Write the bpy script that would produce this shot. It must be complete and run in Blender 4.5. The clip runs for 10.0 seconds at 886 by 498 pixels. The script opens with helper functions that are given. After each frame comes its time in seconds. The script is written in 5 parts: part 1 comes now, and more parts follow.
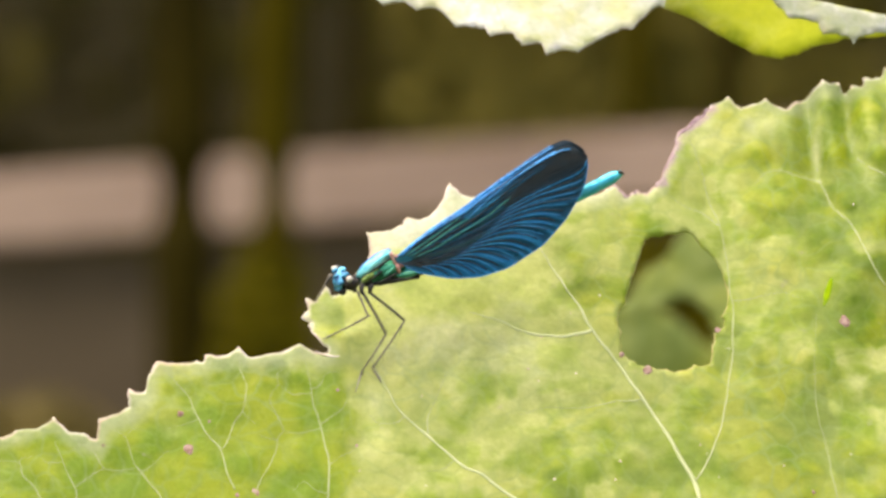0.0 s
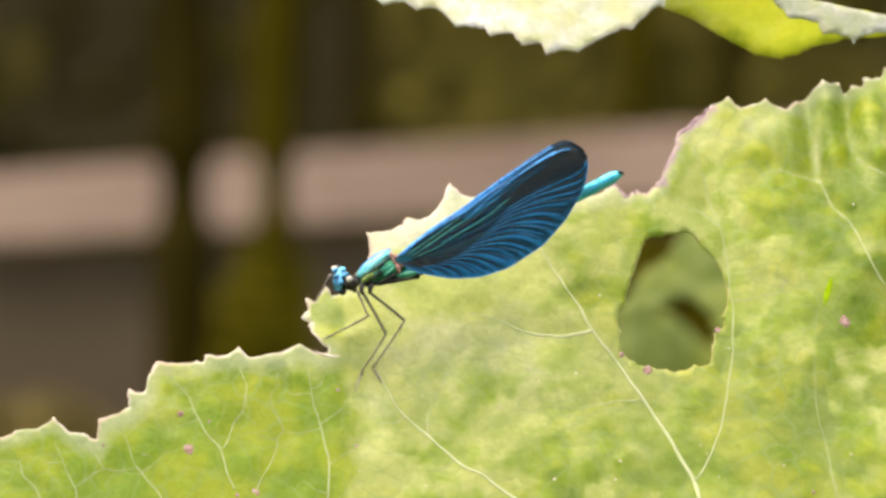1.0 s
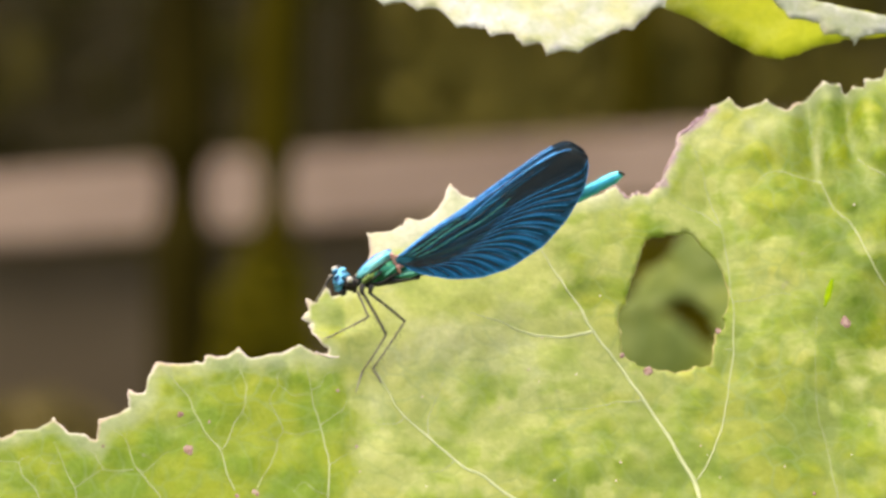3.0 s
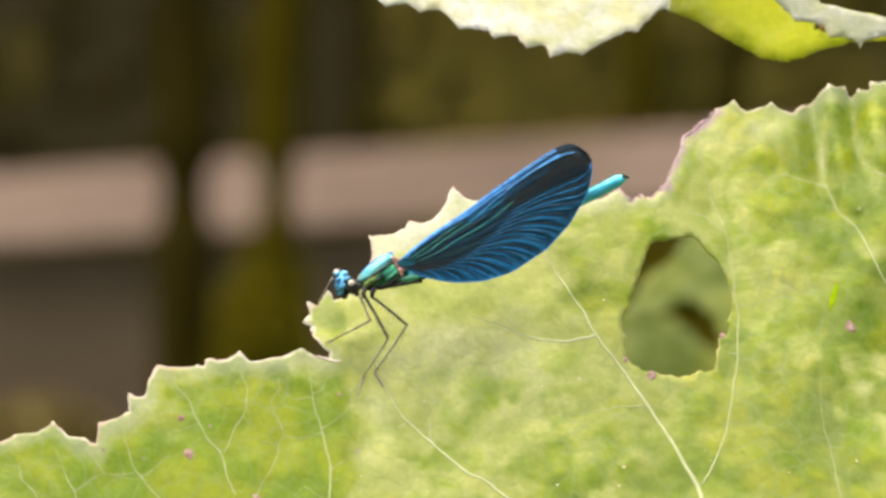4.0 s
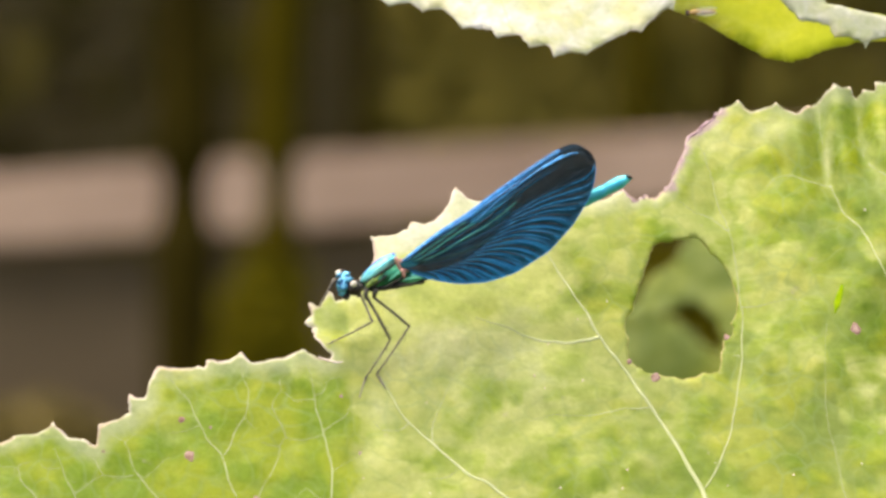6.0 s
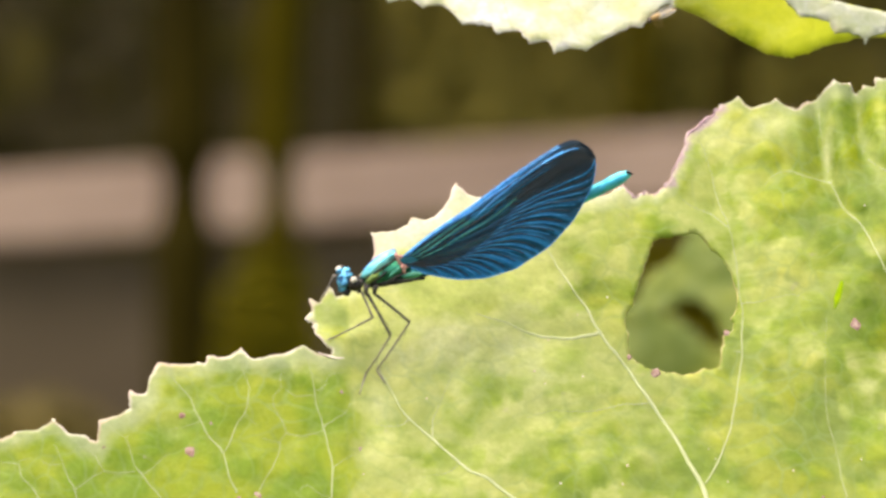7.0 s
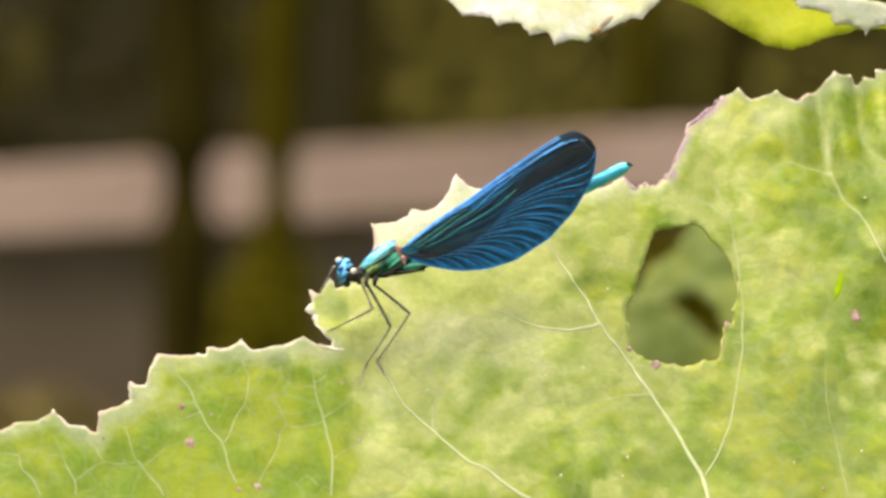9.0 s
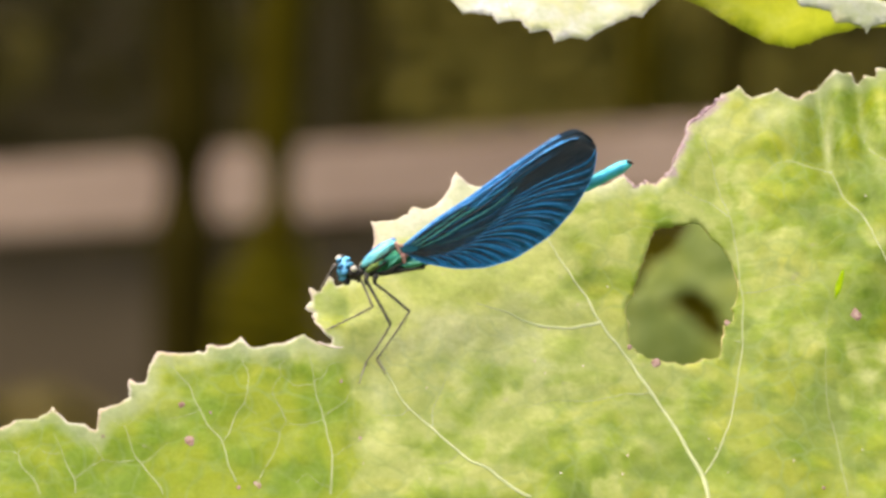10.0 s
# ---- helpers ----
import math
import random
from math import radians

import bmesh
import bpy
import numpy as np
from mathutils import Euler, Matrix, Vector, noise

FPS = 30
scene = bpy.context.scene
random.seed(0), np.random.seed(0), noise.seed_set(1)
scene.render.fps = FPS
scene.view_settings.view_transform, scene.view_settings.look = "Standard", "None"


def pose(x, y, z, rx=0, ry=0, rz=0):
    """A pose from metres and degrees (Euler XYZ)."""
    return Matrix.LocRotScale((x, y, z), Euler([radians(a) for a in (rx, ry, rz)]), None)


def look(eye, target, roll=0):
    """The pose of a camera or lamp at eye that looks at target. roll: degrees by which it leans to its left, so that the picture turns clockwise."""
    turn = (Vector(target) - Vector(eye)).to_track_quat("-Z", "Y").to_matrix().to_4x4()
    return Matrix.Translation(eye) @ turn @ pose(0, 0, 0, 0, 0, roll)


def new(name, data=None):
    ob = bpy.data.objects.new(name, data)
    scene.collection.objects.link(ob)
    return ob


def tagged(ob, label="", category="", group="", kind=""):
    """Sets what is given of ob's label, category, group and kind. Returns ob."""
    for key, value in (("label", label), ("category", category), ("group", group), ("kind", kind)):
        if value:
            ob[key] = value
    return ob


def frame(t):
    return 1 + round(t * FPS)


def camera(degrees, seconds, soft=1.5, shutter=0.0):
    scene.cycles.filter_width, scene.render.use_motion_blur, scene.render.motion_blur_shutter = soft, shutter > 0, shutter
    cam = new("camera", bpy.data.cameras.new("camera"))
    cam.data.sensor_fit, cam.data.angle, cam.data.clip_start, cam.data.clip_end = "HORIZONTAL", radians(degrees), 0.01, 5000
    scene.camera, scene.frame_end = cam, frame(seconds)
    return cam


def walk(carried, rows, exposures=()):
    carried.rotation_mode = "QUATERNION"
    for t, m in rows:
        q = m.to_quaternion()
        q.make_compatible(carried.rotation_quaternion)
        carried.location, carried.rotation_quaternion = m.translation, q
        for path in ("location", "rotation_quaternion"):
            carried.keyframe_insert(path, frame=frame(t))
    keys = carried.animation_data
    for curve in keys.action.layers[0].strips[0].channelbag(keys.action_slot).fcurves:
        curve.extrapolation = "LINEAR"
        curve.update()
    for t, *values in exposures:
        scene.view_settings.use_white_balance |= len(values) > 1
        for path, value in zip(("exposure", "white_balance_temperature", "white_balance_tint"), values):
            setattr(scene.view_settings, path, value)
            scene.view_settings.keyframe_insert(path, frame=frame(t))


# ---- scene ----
# The camera stands about a metre from the leaf with a long lens and drifts a little closer.
cam = camera(2 * math.degrees(math.atan(0.067 / 1.2)), 10.0, 3.0, 0.8)
cam.data.dof.use_dof = True
cam.data.dof.focus_distance = 1.199
cam.data.dof.aperture_fstop = cam.data.lens / 9.2


def stance(x, y, z, tip, turn, lean):
    """A camera pose from millimetres of drift and degrees of turn; it looks along +y."""
    turned = Matrix.Rotation(radians(turn), 4, "Z") @ Matrix.Rotation(radians(tip), 4, "X") @ Matrix.Rotation(radians(lean), 4, "Y")
    return Matrix.Translation((x / 1000, -1.2 + y / 1000, 1.0 + z / 1000)) @ turned @ Matrix.Rotation(radians(90), 4, "X")


PATH = [
    (0, 0.0, 0.0, 0.0, 0.0, 0.0, 0.0),
    (2.5, 0.0, 0.0, 0.0, 0.0, 0.0, 0.0),
    (4, -0.33, 9.162, 0.31, 0.013, 0.005, -0.168),
    (4.5, -0.453, 13.354, 0.436, 0.018, 0.007, -0.17),
    (5, -0.594, 16.459, 0.481, 0.021, 0.008, -0.232),
    (5.5, -0.679, 17.124, 0.455, 0.021, 0.007, -0.248),
    (7, -0.605, 16.018, -0.138, 0.011, 0.012, -0.216),
    (7.5, -0.604, 15.859, -0.272, 0.005, 0.012, -0.205),
    (8, -0.548, 15.894, -0.414, -0.006, 0.014, -0.206),
    (8.5, -0.581, 15.874, -0.569, -0.014, 0.014, -0.216),
    (9, -0.537, 16.778, -0.742, -0.023, 0.016, -0.265),
    (9.5, -0.528, 17.062, -0.82, -0.032, 0.016, -0.287),
    (10, -0.546, 17.709, -0.767, -0.036, 0.016, -0.315),
]
# the picture brightens and dims by a tenth of a stop
EXPOSURES = [(t, 1.10 + stops, 7800, 10) for t, stops in ((0, 0.0), (1, 0.0), (2.5, -0.07), (4.5, -0.07), (5.5, -0.05), (6.8, 0.07), (7.5, 0.09), (8, 0.09), (8.8, 0.0), (9.5, 0.0), (10, -0.05))]
walk(cam, [(t, stance(*rest)) for t, *rest in PATH], EXPOSURES)

# ---- light: bright hazy daylight from high above ----
SUN = Vector((-0.25, -0.10, 0.96)).normalized()
world = bpy.data.worlds.new("sky")
scene.world = world
world.use_nodes = True
sky = world.node_tree.nodes.new("ShaderNodeTexSky")
sky.sky_type, sky.sun_disc = "NISHITA", False
sky.sun_elevation = math.asin(SUN.z)
sky.sun_rotation = math.atan2(SUN.x, SUN.y)
sky.dust_density = 3.0
background = world.node_tree.nodes["Background"]
background.inputs["Strength"].default_value = 0.15
world.node_tree.links.new(sky.outputs["Color"], background.inputs["Color"])
sun = new("sun", bpy.data.lights.new("sun", "SUN"))
sun.data.energy, sun.data.angle, sun.data.color = 2.6, radians(90), (1.0, 0.94, 0.84)
sun.matrix_world = look(SUN * 20, (0, 0, 0))


# ---- materials ----
class Nodes:
    """A new node material with short ways to add nodes."""

    def __init__(self, name):
        self.mat = bpy.data.materials.new(name)
        self.mat.use_nodes = True
        self.tree = self.mat.node_tree
        self.bsdf = self.tree.nodes["Principled BSDF"]
        self.out = self.tree.nodes["Material Output"]
        self.coord = self.tree.nodes.new("ShaderNodeTexCoord").outputs["Object"]

    def link(self, a, b):
        self.tree.links.new(a, b)

    def node(self, kind, **inputs):
        made = self.tree.nodes.new(kind)
        for key, value in inputs.items():
            socket = made.inputs[key]
            if isinstance(value, bpy.types.NodeSocket):
                self.link(value, socket)
            else:
                socket.default_value = value
        return made

    def noise(self, scale, detail=4.0, rough=0.55, vector=None, distortion=0.0):
        return self.node("ShaderNodeTexNoise", Vector=vector or self.coord, Scale=scale, Detail=detail, Roughness=rough, Distortion=distortion).outputs["Fac"]

    def ramp(self, fac, *stops):
        made = self.tree.nodes.new("ShaderNodeValToRGB")
        while len(made.color_ramp.elements) < len(stops):
            made.color_ramp.elements.new(0.5)
        for element, (at, colour) in zip(made.color_ramp.elements, stops):
            element.position = at
            element.color = (*colour, 1) if len(colour) == 3 else colour
        self.link(fac, made.inputs["Fac"])
        return made.outputs["Color"]

    def mix(self, fac, a, b, blend="MIX"):
        made = self.tree.nodes.new("ShaderNodeMix")
        made.data_type, made.blend_type = "RGBA", blend
        for socket, value in ((made.inputs[0], fac), (made.inputs[6], a), (made.inputs[7], b)):
            if isinstance(value, bpy.types.NodeSocket):
                self.link(value, socket)
            else:
                socket.default_value = value if isinstance(value, (int, float)) else (*value, 1)
        return made.outputs[2]

    def math(self, operation, a, b=0.0):
        made = self.tree.nodes.new("ShaderNodeMath")
        made.operation = operation
        for socket, value in zip(made.inputs, (a, b)):
            if isinstance(value, bpy.types.NodeSocket):
                self.link(value, socket)
            else:
                socket.default_value = value
        return made.outputs[0]

    def attribute(self, name):
        made = self.tree.nodes.new("ShaderNodeAttribute")
        made.attribute_name = name
        return made.outputs["Fac"]

    def bump(self, height, strength, distance):
        made = self.node("ShaderNodeBump", Height=height, Strength=strength, Distance=distance)
        self.link(made.outputs["Normal"], self.bsdf.inputs["Normal"])
        return made.outputs["Normal"]

    def set(self, **inputs):
        names = {"colour": "Base Color", "rough": "Roughness", "metal": "Metallic", "specular": "Specular IOR Level", "coat": "Coat Weight",
                 "coat_rough": "Coat Roughness", "sheen": "Sheen Weight", "alpha": "Alpha", "transmission": "Transmission Weight"}
        for key, value in inputs.items():
            socket = self.bsdf.inputs[names[key]]
            if isinstance(value, bpy.types.NodeSocket):
                self.link(value, socket)
            elif isinstance(value, tuple):
                socket.default_value = (*value, 1)
            else:
                socket.default_value = value
        return self.mat


def leaf_material(name, dark, mid, pale, through_colour, share, net=0.35, patch=34.0, sheen=0.15, gloss=0.5, net_colour=None, rim_colour=(0.62, 0.40, 0.30), rim_wear_and_light=1.0, blend=0.5):
    """A living leaf: mottled green, a net of fine veins, a browned rim, and light that shines through it."""
    n = Nodes(name)
    wobble = n.node("ShaderNodeTexNoise", Vector=n.coord, Scale=120.0, Detail=2.0)
    mixed = n.tree.nodes.new("ShaderNodeVectorMath")
    mixed.operation = "MULTIPLY_ADD"
    n.link(wobble.outputs["Color"], mixed.inputs[0])
    mixed.inputs[1].default_value = (0.009, 0.009, 0.009)
    n.link(n.coord, mixed.inputs[2])
    cells = n.node("ShaderNodeTexVoronoi", Vector=mixed.outputs[0], Scale=210.0)
    cells.feature = "DISTANCE_TO_EDGE"
    small = n.node("ShaderNodeTexVoronoi", Vector=mixed.outputs[0], Scale=520.0)
    small.feature = "DISTANCE_TO_EDGE"
    stretch = n.node("ShaderNodeMapping", Vector=n.coord, Scale=(0.75, 1.0, 1.3)).outputs[0]
    blotch = n.math("ADD", n.math("MULTIPLY", n.noise(patch, 3.0, 0.55, stretch), 0.42), n.math("MULTIPLY", n.noise(patch * 3.6, 3.0, 0.55, stretch, 0.4), 0.58))
    blotch = n.math("ADD", blotch, n.math("MULTIPLY", n.math("SUBTRACT", n.attribute("yellowing_and_shade"), 0.50), 0.20))
    blotch = n.math("ADD", blotch, n.math("MULTIPLY", n.math("SUBTRACT", n.attribute("tone"), 0.5), 0.16))
    broad = n.ramp(blotch, (0.415, dark), (0.495, mid), (0.58, pale))
    fine = n.ramp(n.noise(420.0, 5.0, 0.65), (0.25, (0.72, 0.78, 0.62)), (0.75, (1.12, 1.10, 1.15)))
    colour = n.mix(0.75, broad, fine, "MULTIPLY")
    colour = n.mix(0.6, colour, n.ramp(n.noise(240.0, 4.0, 0.6, distortion=0.3), (0.38, (0.76, 0.82, 0.62)), (0.62, (1.18, 1.14, 1.3))), "MULTIPLY")
    tones = n.node("ShaderNodeTexVoronoi", Vector=mixed.outputs[0], Scale=210.0)
    colour = n.mix(0.42, colour, n.ramp(tones.outputs["Color"], (0.1, (0.66, 0.74, 0.55)), (0.9, (1.15, 1.12, 1.2))), "MULTIPLY")
    yellow = n.ramp(n.noise(75.0, 3.0, 0.6, distortion=0.6), (0.50, (0, 0, 0)), (0.64, (1, 1, 1)))
    colour = n.mix(n.math("MULTIPLY", yellow, 0.5), colour, (pale[0] * 1.05, pale[1] * 0.98, pale[2] * 0.4))
    deep = n.ramp(n.noise(130.0, 4.0, 0.6), (0.50, (0, 0, 0)), (0.64, (1, 1, 1)))
    colour = n.mix(n.math("MULTIPLY", n.math("MULTIPLY", deep, 0.5), n.math("SUBTRACT", 1.05, n.attribute("yellowing_and_shade"))), colour, (0.46, 0.47, 0.004))
    verdant = n.math("MULTIPLY", n.ramp(n.math("ADD", n.attribute("lush_and_shade"), n.math("MULTIPLY", n.math("SUBTRACT", n.noise(190.0, 3.0), 0.5), 0.7)), (0.18, (0, 0, 0)), (0.66, (1, 1, 1))), 0.88)
    colour = n.mix(verdant, colour, n.ramp(n.noise(120.0, 3.0), (0.40, (0.18, 0.31, 0.006)), (0.60, (0.31, 0.39, 0.005))))
    # shading of the relief is painted along the furrows, as a duller green
    colour = n.mix(n.math("MULTIPLY", n.attribute("furrow"), n.ramp(n.noise(60.0, 2.0), (0.35, (0.12, 0.12, 0.12)), (0.62, (0.5, 0.5, 0.5)))), colour, (0.32, 0.38, 0.12))
    lines = n.ramp(cells.outputs["Distance"], (0.0, (1, 1, 1)), (0.03, (0.7, 0.7, 0.7)), (0.09, (0, 0, 0)))
    hairs = n.ramp(small.outputs["Distance"], (0.0, (1, 1, 1)), (0.10, (0, 0, 0)))
    colour = n.mix(n.math("MULTIPLY", n.math("MULTIPLY", lines, n.ramp(n.noise(70.0, 3.0), (0.35, (0.25, 0.25, 0.25)), (0.62, (1, 1, 1)))), net), colour, net_colour or (pale[0] * 1.05, pale[1] * 1.02, pale[2] * 1.5))
    colour = n.mix(n.math("MULTIPLY", hairs, net * 0.12), colour, pale)
    rim = n.attribute("rim")
    ragged = n.math("ADD", rim, n.math("MULTIPLY", n.math("SUBTRACT", n.noise(260.0, 4.0, 0.6), 0.5), 1.3))
    # paler near the rim: light through the thin edge, put into the colour
    backlit_rim = n.ramp(n.math("ADD", n.math("MULTIPLY", rim, 0.25), n.math("MULTIPLY", n.math("SUBTRACT", n.noise(60.0, 3.0), 0.5), 1.3)), (0.02, (1, 1, 1)), (0.55, (0, 0, 0)))
    colour = n.mix(n.math("MULTIPLY", n.math("MULTIPLY", backlit_rim, n.math("ADD", n.math("MULTIPLY", n.attribute("yellowing_and_shade"), 0.85), 0.12)), 0.7 * rim_wear_and_light), colour, (pale[0] * 1.18, pale[1] * 1.12, min(pale[2] * 2.5, 0.6)))
    cream = n.ramp(n.math("ADD", n.attribute("bleach_and_light"), n.math("MULTIPLY", n.math("SUBTRACT", n.noise(170.0, 5.0, 0.65), 0.5), 0.5)), (0.10, (0, 0, 0)), (0.85, (1, 1, 1)))
    colour = n.mix(n.math("MULTIPLY", cream, 0.85), colour, n.mix(n.ramp(n.noise(85.0, 3.0), (0.42, (0, 0, 0)), (0.58, (1, 1, 1))), (0.66, 0.72, 0.25), (0.69, 0.72, 0.42)))
    colour = n.mix(n.ramp(n.attribute("bleach_and_light"), (0.80, (0, 0, 0)), (1.0, (0.75, 0.75, 0.75))), colour, (0.66, 0.67, 0.60))
    colour = n.mix(0.45, colour, n.ramp(n.noise(300.0, 4.0, 0.6, distortion=0.3), (0.38, (0.82, 0.87, 0.68)), (0.62, (1.10, 1.08, 1.15))), "MULTIPLY")
    bloom = n.ramp(n.math("ADD", n.attribute("frost"), n.math("MULTIPLY", n.math("SUBTRACT", n.noise(110.0, 4.0, 0.6), 0.5), 1.5)), (0.30, (0, 0, 0)), (0.95, (0.65, 0.65, 0.65)))
    colour = n.mix(bloom, colour, (0.38, 0.44, 0.27))
    edge = n.ramp(ragged, (0.0, (1, 1, 1)), (0.42, (0, 0, 0)))
    tint = n.ramp(n.noise(90.0, 3.0), (0.35, rim_colour), (0.47, (0.78, 0.74, 0.64)), (0.58, (0.76, 0.70, 0.55)), (0.68, (0.55, 0.36, 0.36)))
    colour = n.mix(n.math("MULTIPLY", edge, 0.75 * rim_wear_and_light), colour, tint)
    scorched = n.ramp(n.math("ADD", n.attribute("scorch"), n.math("MULTIPLY", n.math("SUBTRACT", n.noise(300.0, 4.0), 0.5), 1.8)), (0.35, (0, 0, 0)), (0.75, (1, 1, 1)))
    colour = n.mix(n.math("MULTIPLY", scorched, 0.85), colour, (0.46, 0.34, 0.38))
    grain = n.ramp(n.noise(1100.0, 3.0, 0.7), (0.3, (0.82, 0.84, 0.78)), (0.7, (1.12, 1.10, 1.15)))
    colour = n.mix(0.6, colour, grain, "MULTIPLY")
    height = n.math("ADD", n.math("MULTIPLY", n.noise(300.0, 4.0), 0.6), n.math("MULTIPLY", n.math("MINIMUM", cells.outputs["Distance"], 0.15), 0.6))
    normal = n.bump(n.math("ADD", height, n.math("MULTIPLY", n.noise(110.0, 3.0), 1.4)), 0.32, 0.0009)
    n.set(colour=colour, rough=n.math("ADD", n.math("MULTIPLY", n.noise(200.0), 0.25), 0.36), specular=gloss, sheen=sheen)
    see = n.node("ShaderNodeBsdfTranslucent", Color=n.mix(n.math("MULTIPLY", n.math("SUBTRACT", 1.0, n.math("MULTIPLY", n.math("MAXIMUM", cream, n.math("MULTIPLY", n.math("MAXIMUM", edge, backlit_rim), 0.9)), 0.9)), n.math("MULTIPLY", n.math("SUBTRACT", 1.0, n.math("MULTIPLY", verdant, 0.75)), blend)), colour, through_colour, "MIX"), Normal=normal)
    both = n.node("ShaderNodeMixShader", Fac=share)
    n.link(n.bsdf.outputs[0], both.inputs[1])
    n.link(see.outputs[0], both.inputs[2])
    n.link(both.outputs[0], n.out.inputs["Surface"])
    return n.mat


def skin(name, colour_a, colour_b, scale, rough=0.35, metal=0.0, bump=0.0, coat=0.0, specular=0.5, detail=4.0):
    """A surface of two tones with a grain of the given scale (per metre) and, where asked, relief."""
    n = Nodes(name)
    n.set(colour=n.ramp(n.noise(scale, detail), (0.35, colour_a), (0.65, colour_b)), metal=metal, coat=coat, specular=specular,
          rough=n.math("ADD", n.math("MULTIPLY", n.noise(scale * 2.3), 0.2), rough - 0.1))
    if bump:
        n.bump(n.noise(scale * 3), 0.5, bump)
    return n.mat


LEAF = leaf_material("leaf_green", (0.16, 0.268, 0.008), (0.312, 0.425, 0.038), (0.535, 0.575, 0.20), (0.51, 0.62, 0.11), 0.45, net=0.55, sheen=0.0, gloss=0.3, net_colour=(0.27, 0.37, 0.13))
# pale top side, with the sun's glare put into its near-white tones
PALE_GLARE_LEAF = leaf_material("leaf_pale_top_glare", (0.50, 0.52, 0.43), (0.56, 0.575, 0.54), (0.61, 0.615, 0.615), (0.64, 0.645, 0.59), 0.30, net=0.12, sheen=0.2,
                          rim_colour=(0.75, 0.66, 0.62), rim_wear_and_light=0.1, gloss=0.4)
UNDER_LEAF = leaf_material("leaf_yellow_underside", (0.48, 0.56, 0.05), (0.74, 0.76, 0.12), (0.86, 0.87, 0.42), (0.90, 0.94, 0.30), 0.82, net=0.2, patch=55.0,
                           rim_colour=(0.60, 0.55, 0.20), rim_wear_and_light=0.15, blend=0.8, gloss=0.3)
PALE_RIM = skin("pale_pinkish_rim", (0.62, 0.54, 0.52), (0.70, 0.66, 0.65), 420.0, 0.6)
TIP = skin("cream_tooth_tip", (0.62, 0.46, 0.34), (0.80, 0.74, 0.60), 500.0, 0.5)
# shade deep in the plant is put into these darker leaf colours
FAR_LEAF = leaf_material("leaf_shaded", (0.16, 0.21, 0.04), (0.24, 0.295, 0.085), (0.31, 0.365, 0.125), (0.30, 0.37, 0.05), 0.25, sheen=0.0, gloss=0.2, rim_wear_and_light=0.0)
VEIN = skin("leaf_vein", (0.30, 0.35, 0.15), (0.40, 0.44, 0.23), 300.0, 0.5)
RIM = skin("dry_leaf_rim", (0.42, 0.29, 0.27), (0.86, 0.78, 0.71), 420.0, 0.6, bump=0.0002)
SPOT_EDGE = skin("purple_dry_edge", (0.26, 0.16, 0.20), (0.56, 0.42, 0.42), 420.0, 0.7, bump=0.0003)
SPOT = skin("dead_spot", (0.17, 0.08, 0.055), (0.36, 0.25, 0.22), 1400.0, 0.7)
HOLE_RIM = skin("dry_hole_rim", (0.44, 0.33, 0.10), (0.62, 0.54, 0.24), 420.0, 0.6)
STALK = skin("leaf_stalk", (0.16, 0.24, 0.05), (0.28, 0.30, 0.10), 60.0, 0.5, bump=0.0005)
HERB = skin("olive_herb", (0.075, 0.062, 0.0), (0.125, 0.105, 0.003), 60.0, 0.8, specular=0.1)
SCAR = skin("green_scar", (0.15, 0.25, 0.004), (0.22, 0.33, 0.008), 900.0, 0.9, specular=0.05)
WOOD = skin("weathered_rail_wood", (0.305, 0.21, 0.165), (0.42, 0.30, 0.24), 6.0, 0.8, bump=0.001, specular=0.15)
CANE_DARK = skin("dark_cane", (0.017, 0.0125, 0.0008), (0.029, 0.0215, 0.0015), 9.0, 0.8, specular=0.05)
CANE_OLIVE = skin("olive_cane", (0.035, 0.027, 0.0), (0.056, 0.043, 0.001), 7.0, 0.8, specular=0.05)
OLIVE_LEAF = skin("olive_leaf", (0.128, 0.103, 0.020), (0.205, 0.168, 0.036), 8.0, 0.8, specular=0.1)
BOARD = skin("grey_board_wood", (0.080, 0.058, 0.036), (0.122, 0.090, 0.058), 7.0, 0.85, bump=0.001, specular=0.1)
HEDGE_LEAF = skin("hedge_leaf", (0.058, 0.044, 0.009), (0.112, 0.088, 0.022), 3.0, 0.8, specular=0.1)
EARTH = skin("dark_earth", (0.096, 0.072, 0.032), (0.176, 0.135, 0.066), 2.2, 0.9, bump=0.02, specular=0.1)
GRASS = skin("dry_grass", (0.12, 0.085, 0.014), (0.20, 0.15, 0.03), 8.0, 0.7)
GROUND = skin("meadow_ground", (0.04, 0.055, 0.012), (0.09, 0.085, 0.03), 1.3, 0.9, bump=0.02, detail=8.0)
BLACK = skin("black_chitin", (0.004, 0.005, 0.006), (0.018, 0.018, 0.020), 900.0, 0.5, coat=0.0, specular=0.3)
LEG = skin("grey_black_leg", (0.026, 0.024, 0.024), (0.10, 0.092, 0.088), 1200.0, 0.5, specular=0.3)
TURQUOISE = skin("turquoise_metal", (0.01, 0.38, 0.60), (0.07, 0.62, 0.74), 420.0, 0.36, metal=0.45, coat=0.25)
GREEN_METAL = skin("green_metal", (0.0, 0.035, 0.022), (0.04, 0.34, 0.20), 650.0, 0.32, metal=0.75, coat=0.2, bump=0.00008)
BRONZE = skin("bronze_green_metal", (0.07, 0.14, 0.05), (0.38, 0.52, 0.14), 420.0, 0.35, metal=0.6)
VIOLET = skin("violet_blue_metal", (0.03, 0.08, 0.40), (0.10, 0.20, 0.62), 700.0, 0.35, metal=0.5)
